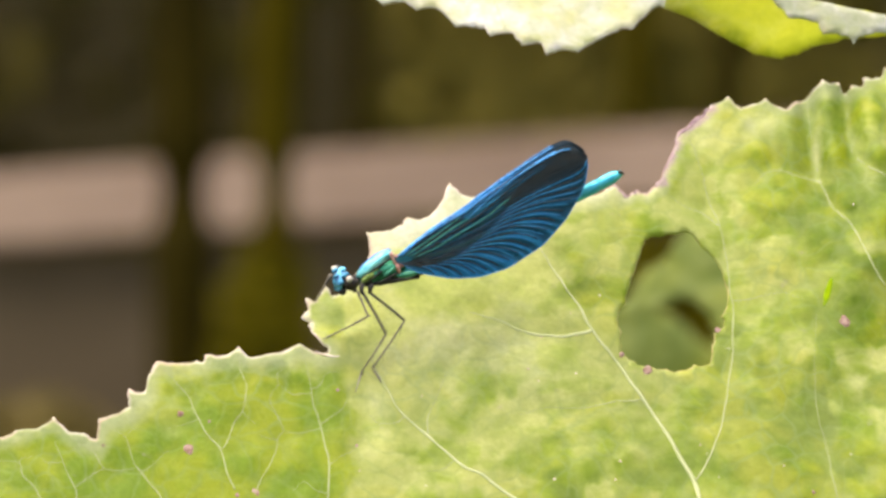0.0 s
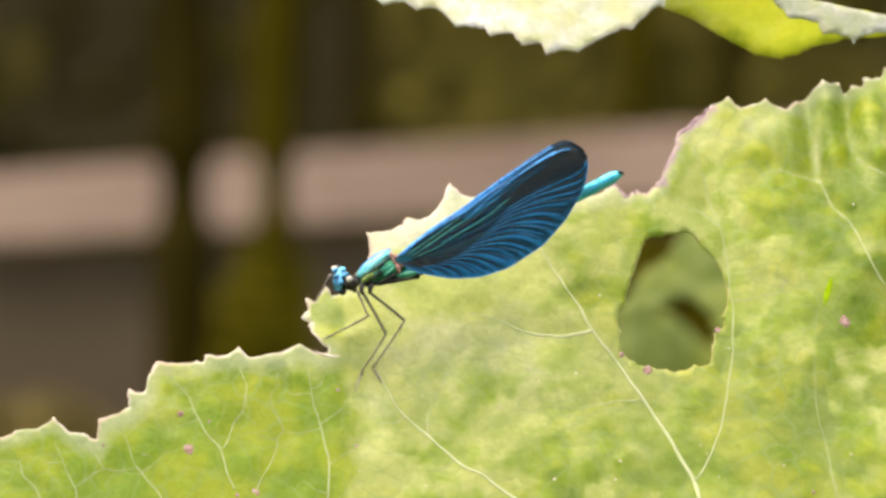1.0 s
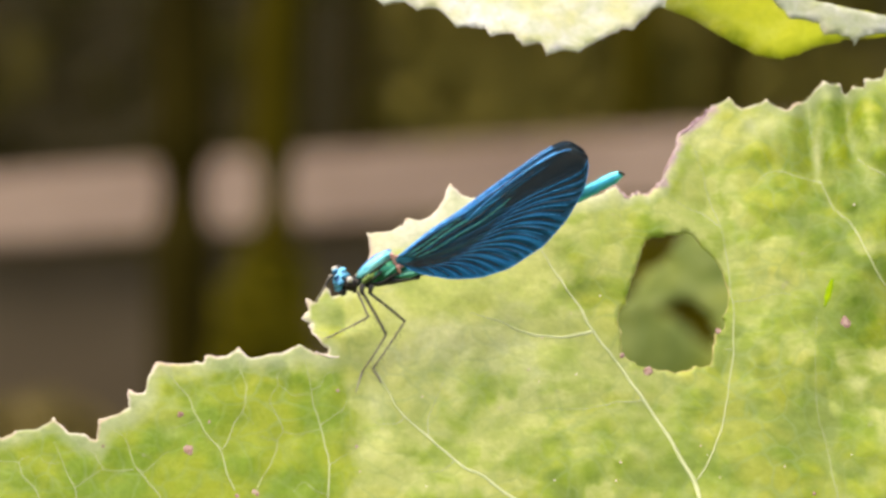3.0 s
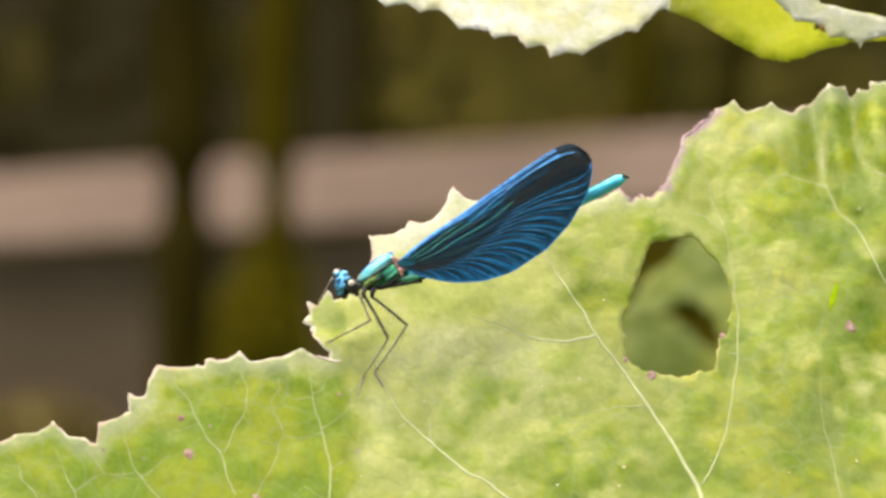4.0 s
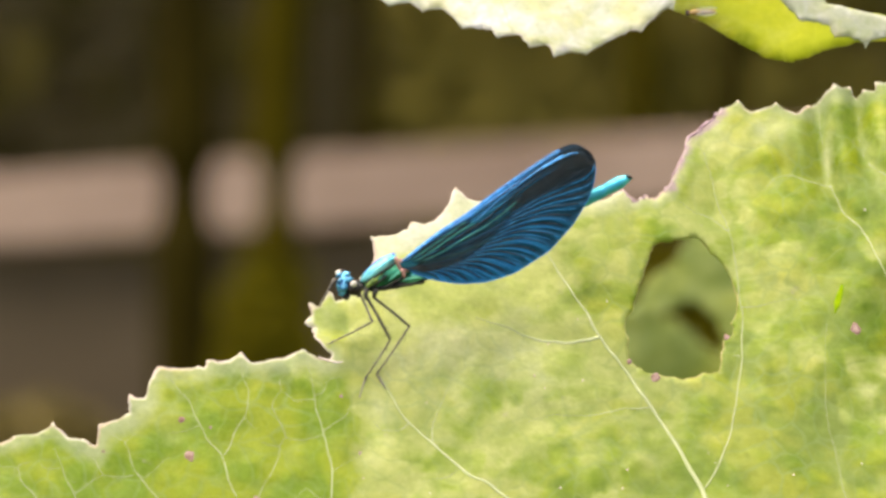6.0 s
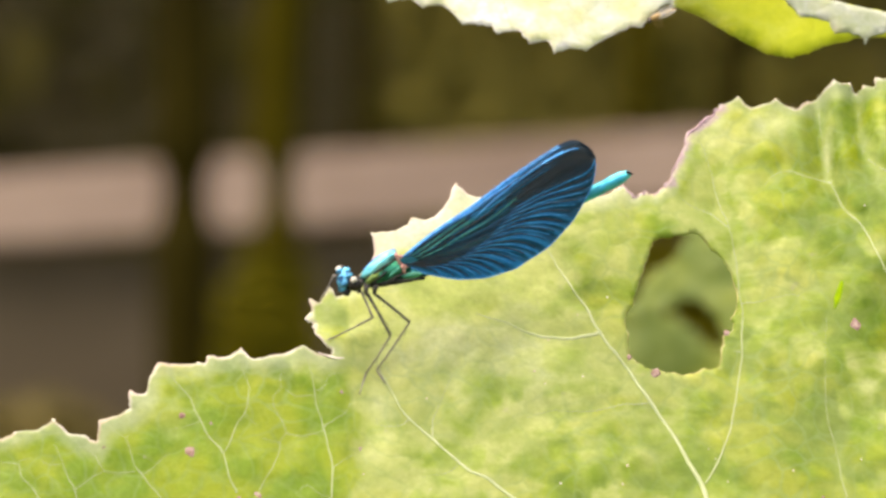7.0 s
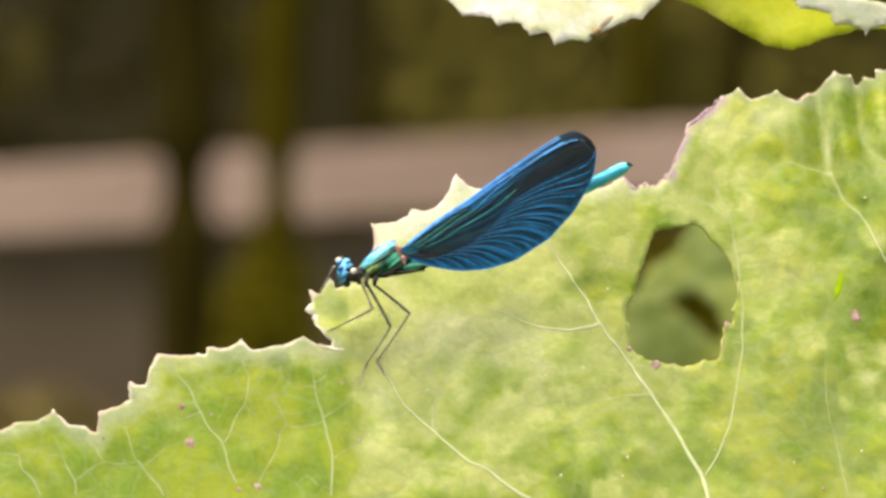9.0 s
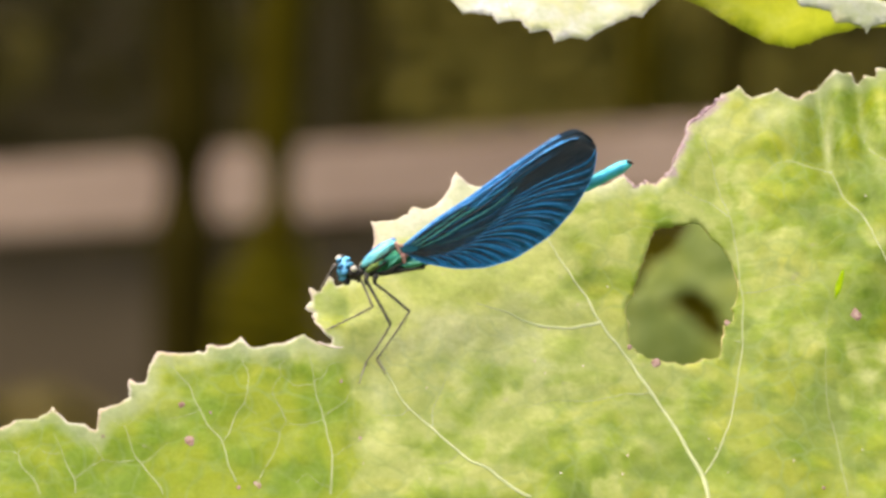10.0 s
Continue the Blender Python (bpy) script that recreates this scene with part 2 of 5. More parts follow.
GREY_LEG = skin("grey_brown_leg", (0.12, 0.105, 0.095), (0.30, 0.265, 0.24), 700.0, 0.5, specular=0.3)
# blue face; the bright grain paints in its glints
BLUE_FACE = skin("blue_face", (0.0, 0.06, 0.24), (0.10, 0.52, 0.80), 1500.0, 0.3, metal=0.5, coat=0.5)
PINK = skin("pink_wing_root", (0.46, 0.19, 0.17), (0.66, 0.36, 0.33), 900.0, 0.4)
AQUA = skin("pale_aqua_plate", (0.07, 0.50, 0.66), (0.34, 0.80, 0.66), 330.0, 0.30, metal=0.5, coat=0.3, bump=0.00012)
EYE = skin("dark_eye", (0.008, 0.006, 0.005), (0.03, 0.022, 0.018), 1500.0, 0.35, coat=0.0, specular=0.25)
EMERALD = skin("emerald_metal", (0.01, 0.16, 0.11), (0.10, 0.50, 0.34), 520.0, 0.34, metal=0.5, coat=0.2, bump=0.00006)
PALE_BIT = skin("pale_eye_cap", (0.50, 0.45, 0.38), (0.70, 0.66, 0.62), 900.0, 0.25, coat=0.6)
FLY_BODY = skin("tan_fly_body", (0.20, 0.115, 0.03), (0.44, 0.28, 0.10), 900.0, 0.4)
FLY_DARK = skin("dark_fly_head", (0.03, 0.02, 0.015), (0.08, 0.05, 0.03), 900.0, 0.3)


def wing_material(name):
    """Blue metallic wing skin: light on the ridges of the pleats and shade in their furrows are put into the colour,
    smoky at the tip.
    """
    n = Nodes(name)
    pleat, along, across = n.attribute("pleat"), n.attribute("along"), n.attribute("across")
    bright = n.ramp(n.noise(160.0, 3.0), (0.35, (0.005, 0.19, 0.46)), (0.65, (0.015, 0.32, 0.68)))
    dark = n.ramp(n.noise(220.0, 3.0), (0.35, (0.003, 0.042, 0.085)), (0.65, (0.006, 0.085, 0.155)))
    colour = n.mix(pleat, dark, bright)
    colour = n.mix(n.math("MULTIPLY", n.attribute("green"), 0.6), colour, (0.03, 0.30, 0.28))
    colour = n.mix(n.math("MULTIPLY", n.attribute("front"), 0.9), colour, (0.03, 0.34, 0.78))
    far = n.math("MULTIPLY", n.math("SUBTRACT", along, n.math("MULTIPLY", across, 0.25)), 1.0)
    smoke = n.ramp(far, (0.50, (0, 0, 0)), (0.88, (1, 1, 1)))
    colour = n.mix(n.math("MULTIPLY", smoke, 0.88), colour, (0.014, 0.026, 0.034))
    cross = n.node("ShaderNodeTexVoronoi", Vector=n.coord, Scale=1500.0)
    cross.feature = "DISTANCE_TO_EDGE"
    n.bump(n.math("ADD", n.math("MINIMUM", cross.outputs["Distance"], 0.2), n.noise(700.0)), 0.35, 0.0001)
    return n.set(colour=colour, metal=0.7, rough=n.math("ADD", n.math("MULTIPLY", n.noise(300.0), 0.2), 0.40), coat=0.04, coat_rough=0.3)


WING = wing_material("blue_wing")
WING_VEIN = skin("wing_vein", (0.002, 0.006, 0.010), (0.006, 0.020, 0.030), 900.0, 0.4, metal=0.3)
TEAL = skin("teal_wing_vein", (0.02, 0.20, 0.20), (0.06, 0.38, 0.34), 900.0, 0.35, metal=0.5, coat=0.2)
# a brighter blue that stands for light caught on the pleats
LIT_RIDGE = skin("lit_wing_pleat_ridge", (0.007, 0.16, 0.40), (0.016, 0.27, 0.60), 900.0, 0.35, metal=0.6)
COSTA = skin("bright_wing_edge", (0.015, 0.17, 0.50), (0.04, 0.33, 0.76), 900.0, 0.3, metal=0.5, coat=0.4)
GLASSY = Nodes("clear_fly_wing").set(colour=(0.82, 0.82, 0.80), rough=0.3, alpha=0.2, specular=0.6)


# ---- mesh helpers ----
MM = 0.001


def part(name, bm, material, parent=None, label=""):
    """Link a bmesh as one smooth mesh object, under a thing or a part where one is given."""
    mesh = bpy.data.meshes.new(name)
    bm.to_mesh(mesh)
    bm.free()
    mesh.materials.append(material)
    for face in mesh.polygons:
        face.use_smooth = True
    ob = new(name, mesh)
    ob.parent = parent
    return tagged(ob, label)


def tube(bm, points, radii, sides=10, flat=1.0, face=(0, 1, 0)):
    """A closed tapered tube through the points; flat squeezes it along the way that it faces."""
    points = [Vector(p) for p in points]
    if isinstance(radii, (int, float)):
        radii = [radii] * len(points)
    rings = []
    for i, p in enumerate(points):
        way = (points[min(i + 1, len(points) - 1)] - points[max(i - 1, 0)]).normalized()
        side = way.cross(Vector(face))
        side = side.normalized() if side.length > 1e-4 else Vector((1, 0, 0))
        up = way.cross(side).normalized()
        rings.append([bm.verts.new(p + radii[i] * (math.cos(a) * side + flat * math.sin(a) * up))
                      for a in (2 * math.pi * k / sides for k in range(sides))])
    for a, b in zip(rings, rings[1:]):
        for k in range(sides):
            bm.faces.new((a[k], a[(k + 1) % sides], b[(k + 1) % sides], b[k]))
    bm.faces.new(list(reversed(rings[0])))
    bm.faces.new(rings[-1])
    bmesh.ops.recalc_face_normals(bm, faces=bm.faces[:])
    return bm


def curve_points(points, steps=6):
    """A smooth way through the points (Catmull-Rom)."""
    pts = [Vector(p) for p in points]
    pts = [2 * pts[0] - pts[1], *pts, 2 * pts[-1] - pts[-2]]
    out = []
    for a, b, c, d in zip(pts, pts[1:], pts[2:], pts[3:]):
        for k in range(steps):
            t = k / steps
            out.append(0.5 * (2 * b + (c - a) * t + (2 * a - 5 * b + 4 * c - d) * t * t + (3 * b - a - 3 * c + d) * t ** 3))
    out.append(pts[-2])
    return out


def blob(bm, centre, size, turn=0.0, lumps=0.0, segments=18, yaw=0.0):
    """An ellipsoid, turned in the picture plane, with a little unevenness."""
    m = Matrix.Translation(centre) @ Matrix.Rotation(radians(yaw), 4, "Z") @ Matrix.Rotation(radians(-turn), 4, "Y") @ Matrix.Diagonal((*size, 1))
    made = bmesh.ops.create_uvsphere(bm, u_segments=segments, v_segments=segments // 2 + 2, radius=1.0)["verts"]
    for v in made:
        v.co *= 1 + lumps * noise.noise(v.co * 2.3 + Vector(centre) * 900)
        v.co = m @ v.co
    return bm


def smooth(a, b, x):
    k = np.clip((np.asarray(x, float) - a) / (b - a), 0, 1)
    return k * k * (3 - 2 * k)


def main_depth(u, v):
    """How far back the big leaf lies (mm) at u across and v up: a steep middle lobe, and a side lobe that stands in front of it."""
    u, v = np.asarray(u, float), np.asarray(v, float)
    side = 0.62 * (v + 37) - 9.6 - 0.03 * (u + 15)
    mid = 0.70 * (v + 37) - 9.0 + 0.08 * (u + 15)
    y = side + (mid - side) * np.maximum(smooth(-18.0, -11.0, u - 0.05 * (v + 25)), smooth(-14.0, -11.5, v) * smooth(-40, -26, u))
    around, far = np.arctan2(u - 38, v + 60), np.hypot(u - 38, v + 60)
    y = y + 0.95 * np.sin((u - 57 + 0.1 * v) * 0.95) * smooth(4, 18, v) * smooth(48, 54, u) * (1 - smooth(68, 80, u))
    folds = np.abs(np.mod(around * 3.1 + 0.15, 1.0) - 0.5) * 2
    return y + (1.1 * np.sin(around * 11 + 0.6) + 2.4 * (folds - 0.5) * smooth(0.05, 0.35, around)) * smooth(25, 80, far) * smooth(-15, 15, u)


def upper_depth(u, v):
    """The upper leaf is twisted: one half leans back and shows its top side, the other half leans forward and shows its underside."""
    u, v = np.asarray(u, float), np.asarray(v, float)
    lean = 0.95 - 1.45 * smooth(29, 42, u)
    return 50.0 + lean * (v - 33) + 0.5 * np.sin(u * 0.35) + 0.05 * (u - 30)


def toothed(tips, between=4, rough=0.30):
    """The margin from tooth to tooth. Tips: across, up (mm) and how deep the notch behind the tooth cuts in, and where on the way (0 to 1)."""
    out = []
    for (x0, z0, cut, *where), (x1, z1, *_) in zip(tips, tips[1:]):
        a, b = Vector((x0, z0)), Vector((x1, z1))
        way = b - a
        inward = Vector((way.y, -way.x)).normalized() if way.length else Vector((0, 0))
        low = a.lerp(b, where[0] if where else 0.55) + inward * cut
        for start, end in ((a, low), (low, b)):
            for k in range(between):
                f = k / between
                p = start.lerp(end, f) + inward * 0.55 * cut * f * (1 - f)
                if k:
                    p += Vector((noise.noise((p.x * 2.3, p.y * 2.3, 3.1)), noise.noise((p.x * 2.3, p.y * 2.3, 8.7)))) * rough
                out.append(p)
    return out


def arc_teeth(points, pitch, cut):
    """Even teeth along a rough way."""
    way = [Vector((p.x, p.y)) for p in curve_points([(x, z, 0) for x, z in points], 12)]
    out, gone = [], 0.0
    for a, b in zip(way, way[1:]):
        gone += (b - a).length
        if gone > pitch:
            out.append((b.x, b.y, cut))
            gone = 0.0
    return out


def inside(px, pz, ring):
    """Which of the points lie inside the ring."""
    rx, rz = np.array([p[0] for p in ring]), np.array([p[1] for p in ring])
    hit = np.zeros(len(px), bool)
    for x0, z0, x1, z1 in zip(rx, rz, np.roll(rx, -1), np.roll(rz, -1)):
        if z0 != z1:
            hit ^= ((z0 > pz) != (z1 > pz)) & (px < (x1 - x0) * (pz - z0) / (z1 - z0) + x0)
    return hit


def ring_gap(px, pz, rings):
    """How far the points lie from the nearest of the rings."""
    best = np.full(len(px), 1e9)
    for ring in rings:
        r = np.array([(p[0], p[1]) for p in ring])
        q = np.roll(r, -1, 0)
        for (x0, z0), (x1, z1) in zip(r, q):
            dx, dz = x1 - x0, z1 - z0
            f = np.clip(((px - x0) * dx + (pz - z0) * dz) / max(dx * dx + dz * dz, 1e-9), 0, 1)
            best = np.minimum(best, np.hypot(px - x0 - f * dx, pz - z0 - f * dz))
    return best


def blade(name, ring, holes, depth, material, parent, spacing=1.1, pucker=0.5, thick=0.35, dense=None, label="", seed=0.0, yellow=None, scorch=(), under=None, bleach_and_light=None, lush_and_shade=None, frost=None, quilt=None):
    """A leaf blade: a margin, holes and a net of points between, laid on the depth function, with puckers and real thickness. Quilt: how the blade bulges between its veins (mm), or none."""
    from mathutils.geometry import delaunay_2d_cdt
    rings = [ring, *holes]
    xs, zs = [p[0] for p in ring], [p[1] for p in ring]
    x0, x1, z0, z1 = dense or (min(xs), max(xs), min(zs), max(zs))
    rows = []
    for a0, a1, b0, b1, step in ((x0, x1, z0, z1, spacing), (min(xs), max(xs), min(zs), max(zs), spacing * 3)):
        gx, gz = np.meshgrid(np.arange(a0, a1, step), np.arange(b0, b1, step))
        gx, gz = gx.ravel(), gz.ravel()
        rng = np.random.default_rng(5)
        gx, gz = gx + rng.uniform(-0.3, 0.3, len(gx)) * step, gz + rng.uniform(-0.3, 0.3, len(gz)) * step
        keep = np.ones(len(gx), bool) if not rows else ~((gx > x0 - spacing) & (gx < x1 + spacing) & (gz > z0 - spacing) & (gz < z1 + spacing))
        gx, gz = gx[keep], gz[keep]
        ok = inside(gx, gz, ring)
        for h in holes:
            ok &= ~inside(gx, gz, h)
        gx, gz = gx[ok], gz[ok]
        far = ring_gap(gx, gz, rings) > 0.35
        rows.append(np.stack([gx[far], gz[far]], 1))
    flat = [Vector((p[0], p[1])) for r in rings for p in r]
    edges, start = [], 0
    for r in rings:
        edges += [(start + i, start + (i + 1) % len(r)) for i in range(len(r))]
        start += len(r)
    flat += [Vector(p) for p in np.concatenate(rows).tolist()]
    verts, _, faces, *_ = delaunay_2d_cdt(flat, edges, [], 0, 1e-6)
    vx, vz = np.array([v.x for v in verts]), np.array([v.y for v in verts])
    tri = np.array([f for f in faces if len(f) == 3])
    cx, cz = vx[tri].mean(1), vz[tri].mean(1)
    ok = inside(cx, cz, ring)
    for h in holes:
        ok &= ~inside(cx, cz, h)
    tri = tri[ok]
    gap = ring_gap(vx, vz, [ring])
    y = depth(vx, vz)
    for i in range(len(vx)):
        p = Vector((vx[i], seed, vz[i]))
        y[i] += pucker * (1.4 * noise.noise(p * 0.07) + 0.7 * noise.noise(p * 0.19) + 0.28 * noise.noise(p * 0.5))
    furrow, tone = np.zeros(len(vx)), np.full(len(vx), 0.5)
    if quilt:
        y -= quilt(vx, vz) * smooth(0.0, 2.0, gap)
        furrow, tone = quilt(vx, vz, 1), quilt(vx, vz, 2)
    mesh = bpy.data.meshes.new(name)
    mesh.from_pydata((np.stack([vx, y, vz], 1) * MM).tolist(), [], tri.tolist())
    mesh.attributes.new("rim", "FLOAT", "POINT").data.foreach_set("value", np.minimum(gap, 4.0).astype(np.float32))
    pale = yellow(vx, vz) if yellow else np.full(len(vx), 0.5)
    mesh.attributes.new("yellowing_and_shade", "FLOAT", "POINT").data.foreach_set("value", np.asarray(pale, np.float32))
    pale = bleach_and_light(vx, vz) if bleach_and_light else np.zeros(len(vx))
    mesh.attributes.new("bleach_and_light", "FLOAT", "POINT").data.foreach_set("value", np.asarray(pale, np.float32))
    mesh.attributes.new("furrow", "FLOAT", "POINT").data.foreach_set("value", np.asarray(furrow, np.float32))
    mesh.attributes.new("tone", "FLOAT", "POINT").data.foreach_set("value", np.asarray(tone, np.float32))
    deep = lush_and_shade(vx, vz) if lush_and_shade else np.zeros(len(vx))
    mesh.attributes.new("lush_and_shade", "FLOAT", "POINT").data.foreach_set("value", np.asarray(deep, np.float32))
    bloom = frost(vx, vz) if frost else np.zeros(len(vx))
    mesh.attributes.new("frost", "FLOAT", "POINT").data.foreach_set("value", np.asarray(bloom, np.float32))
    burnt = np.zeros(len(vx))
    for (ax, az, *_), (bx, bz, *_) in zip(scorch, scorch[1:]):
        for f in (0.0, 0.25, 0.5, 0.75, 1.0):
            burnt = np.maximum(burnt, np.exp(-(np.hypot(vx - ax - f * (bx - ax), vz - az - f * (bz - az)) / 1.15) ** 2))
    mesh.attributes.new("scorch", "FLOAT", "POINT").data.foreach_set("value", burnt.astype(np.float32))
    mesh.materials.append(material)
    if under:
        mesh.materials.append(under[0])
        mesh.polygons.foreach_set("material_index", under[1](vx[tri].mean(1), vz[tri].mean(1)).astype(np.int32))
    for face in mesh.polygons:
        face.use_smooth = True
    mesh.update()
    ob = new(name, mesh)
    ob.parent = parent
    solid = ob.modifiers.new("thickness", "SOLIDIFY")
    solid.thickness, solid.offset = thick * MM, 0.0
    return tagged(ob, label)


def sheet_at(depth, pucker, seed, u, v, lift=0.0):
    """A place on a leaf's front, in metres."""
    p = Vector((u, seed, v))
    y = float(depth(u, v)) + pucker * (1.4 * noise.noise(p * 0.07) + 0.7 * noise.noise(p * 0.19) + 0.28 * noise.noise(p * 0.5))
    return Vector((u, y - lift, v)) * MM


def vein(depth, pucker, seed, points, thick, thin, parent, flat=0.5, steps=8):
    """A raised vein along the front of a leaf."""
    way = curve_points([(u, 0, v) for u, v in points], steps)
    n = len(way) - 1
    tube_way = [sheet_at(depth, pucker, seed, p.x + 0.25 * noise.noise(p * 0.4), p.z + 0.25 * noise.noise(p * 0.4 + Vector((9, 0, 0))), 0.27) for p in way]
    return part("vein", tube(bmesh.new(), tube_way, [0.55 * (thick + (thin * 0.6 - thick) * i / n) * (1 + 0.25 * noise.noise(tube_way[i] * 700)) * MM for i in range(n + 1)], 8, flat, (0, 0.82, -0.57)), VEIN, parent)


def margin(depth, pucker, seed, ring, thick, parent, label, material=None):
    """The dry, slightly thickened rim along a stretch of the margin."""
    way = [sheet_at(depth, pucker, seed, p[0], p[1]) for p in ring]
    radii = [thick * MM * (0.8 + 0.9 * noise.noise(p * 300) + 0.5 * noise.noise(p * 900)) for p in way]
    return part("rim", tube(bmesh.new(), way, radii, 6), material or RIM, parent, label)


def mark(name, depth, pucker, seed, u, v, wide, high, turn, material, parent, label):
    """A thin uneven patch that lies on a leaf's front."""
    bm = bmesh.new()
    rings = []
    for reach, lift in ((0.45, 0.25), (0.85, 0.23), (1.0, 0.10)):
        ring = []
        for k in range(14):
            a = 2 * math.pi * k / 14
            grow = reach * (1 + 0.45 * noise.noise((math.cos(a) * 1.3 + u, math.sin(a) * 1.3, v)))
            x, z = wide * grow * math.cos(a), high * grow * math.sin(a)
            c, s = math.cos(radians(turn)), math.sin(radians(turn))
            ring.append(bm.verts.new(sheet_at(depth, pucker, seed, u + c * x - s * z, v + s * x + c * z, lift)))
        rings.append(ring)
    bm.faces.new(rings[0])
    for inner, outer in zip(rings, rings[1:]):
        for k in range(14):
            bm.faces.new((inner[k], outer[k], outer[(k + 1) % 14], inner[(k + 1) % 14]))
    bmesh.ops.recalc_face_normals(bm, faces=bm.faces[:])
    return part(name, bm, material, parent, label)


ORIGIN = Vector((0, 0, 1.0))

# ---- ground and what closes the place ----
def ground():
    bm = bmesh.new()
    bmesh.ops.create_grid(bm, x_segments=120, y_segments=120, size=1.0)
    for v in bm.verts:
        # finer near the plants, out to the horizon
        v.co.x, v.co.y = math.copysign(abs(v.co.x) ** 3, v.co.x) * 1500, math.copysign(abs(v.co.y) ** 3, v.co.y) * 1500
        v.co.z = 0.05 * noise.noise(v.co * 0.6) * min(1.0, v.co.length / 2)
    tagged(part("ground", bm, GROUND), "uneven grassy meadow ground around the plants", "ground", kind="structure")


def bank():
    """A dark earth bank that closes the view behind the fence."""
    bm = bmesh.new()
    bmesh.ops.create_grid(bm, x_segments=90, y_segments=40, size=1.0)
    for v in bm.verts:
        x, up = v.co.x * 14, (v.co.y + 1) / 2
        v.co = Vector((x, 6.0 + 1.6 * up + 0.35 * noise.noise((x * 0.7, up * 3, 0)), 4.2 * up - 0.2 + 0.2 * noise.noise((x * 0.9, up * 2, 5))))
    tagged(part("earth_bank", bm, EARTH), "steep dark brown earth bank behind the fence", "bank", kind="structure")


def scatter_leaves(name, material, count, centre, spread, size, label, category, seed, squash=0.6):
    """Many small pointed leaves in a loose mass, as one object."""
    rng = random.Random(seed)
    verts, faces = [], []
    for _ in range(count):
        while True:
            p = Vector((rng.uniform(-1, 1), rng.uniform(-1, 1), rng.uniform(-1, 1)))
            if p.length < 1 + 0.25 * noise.noise(p * 3 + Vector((seed, 0, 0))):
                break
        at = Vector(centre) + Vector((p.x * spread[0], p.y * spread[1], p.z * spread[2]))
        if at.z < 0.01:
            continue
        turn = Euler((rng.uniform(0, 6.3), rng.uniform(0, 6.3), rng.uniform(0, 6.3))).to_matrix()
        s = size * rng.uniform(0.5, 1.3)
        base = len(verts)
        for x, y, z in ((0, -1, 0), (squash, -0.2, 0.12), (0, 0, -0.05), (-squash, -0.2, 0.12), (0, 1, 0.1)):
            verts.append(at + turn @ Vector((x, y, z)) * s)
        faces += [(base, base + 1, base + 2), (base, base + 2, base + 3), (base + 1, base + 4, base + 2), (base + 2, base + 4, base + 3)]
    mesh = bpy.data.meshes.new(name)
    mesh.from_pydata(verts, [], faces)
    mesh.materials.append(material)
    return tagged(new(name, mesh), label, category, kind="stuff")


def fence_rail(x0, z0, x1, z1, y, high):
    """A long weathered rail, nailed to two posts that stand out of view."""
    rail = new("fence")
    rail.location = (0, y, 0)
    bm = bmesh.new()
    slope = (z1 - z0) / (x1 - x0)
    ends = (-1.5, 1.5)
    rows = []
    for i in range(61):
        x = ends[0] + (ends[1] - ends[0]) * i / 60
        mid = z0 + slope * (x - x0) + 0.0015 * noise.noise((x * 5, 1, 0))
        h = high / 2 * (1 + 0.05 * noise.noise((x * 4, 7, 2)))
        b = 0.0012
        rows.append([bm.verts.new((x, dy, mid + dz)) for dy, dz in
                     ((-0.011, -h + b), (-0.011, h - b), (-0.0098, h), (0.0098, h), (0.011, h - b), (0.011, -h + b), (0.0098, -h), (-0.0098, -h))])
    for a, b in zip(rows, rows[1:]):
        for k in range(8):
            bm.faces.new((a[k], a[(k + 1) % 8], b[(k + 1) % 8], b[k]))
    bm.faces.new(rows[0])
    bm.faces.new(rows[-1])
    bmesh.ops.recalc_face_normals(bm, faces=bm.faces[:])
    plank = part("rail", bm, WOOD, rail)
    for face in plank.data.polygons:
        face.use_smooth = False
    bm = bmesh.new()
    rows = []
    for i in range(41):
        x = ends[0] + (ends[1] - ends[0]) * i / 40
        high_edge = z0 + slope * (x - x0) - high / 2 - 0.008 + 0.002 * noise.noise((x * 6, 4, 0))
        rows.append([bm.verts.new((x, dy, z)) for dy, z in ((0.014, high_edge - 0.16), (0.014, high_edge - 0.003), (0.017, high_edge), (0.028, high_edge), (0.030, high_edge - 0.16))])
    for a, b in zip(rows, rows[1:]):
        for k in range(5):
            bm.faces.new((a[k], a[(k + 1) % 5], b[(k + 1) % 5], b[k]))
    bm.faces.new(rows[0])
    bm.faces.new(rows[-1])
    bmesh.ops.recalc_face_normals(bm, faces=bm.faces[:])
    plank = part("board", bm, BOARD, rail, "grey-brown lower board")
    for face in plank.data.polygons:
        face.use_smooth = False
    for x in (-1.42, 1.42):
        bm = bmesh.new()
        tube(bm, [(x, 0.055, -0.02), (x, 0.055, 0.6), (x, 0.055, 1.18), (x, 0.055, 1.22)], [0.045, 0.044, 0.043, 0.025], 14)
        part("post", bm, WOOD, rail)
    tagged(rail, "weathered pinkish brown wooden fence rail on posts", "fence")


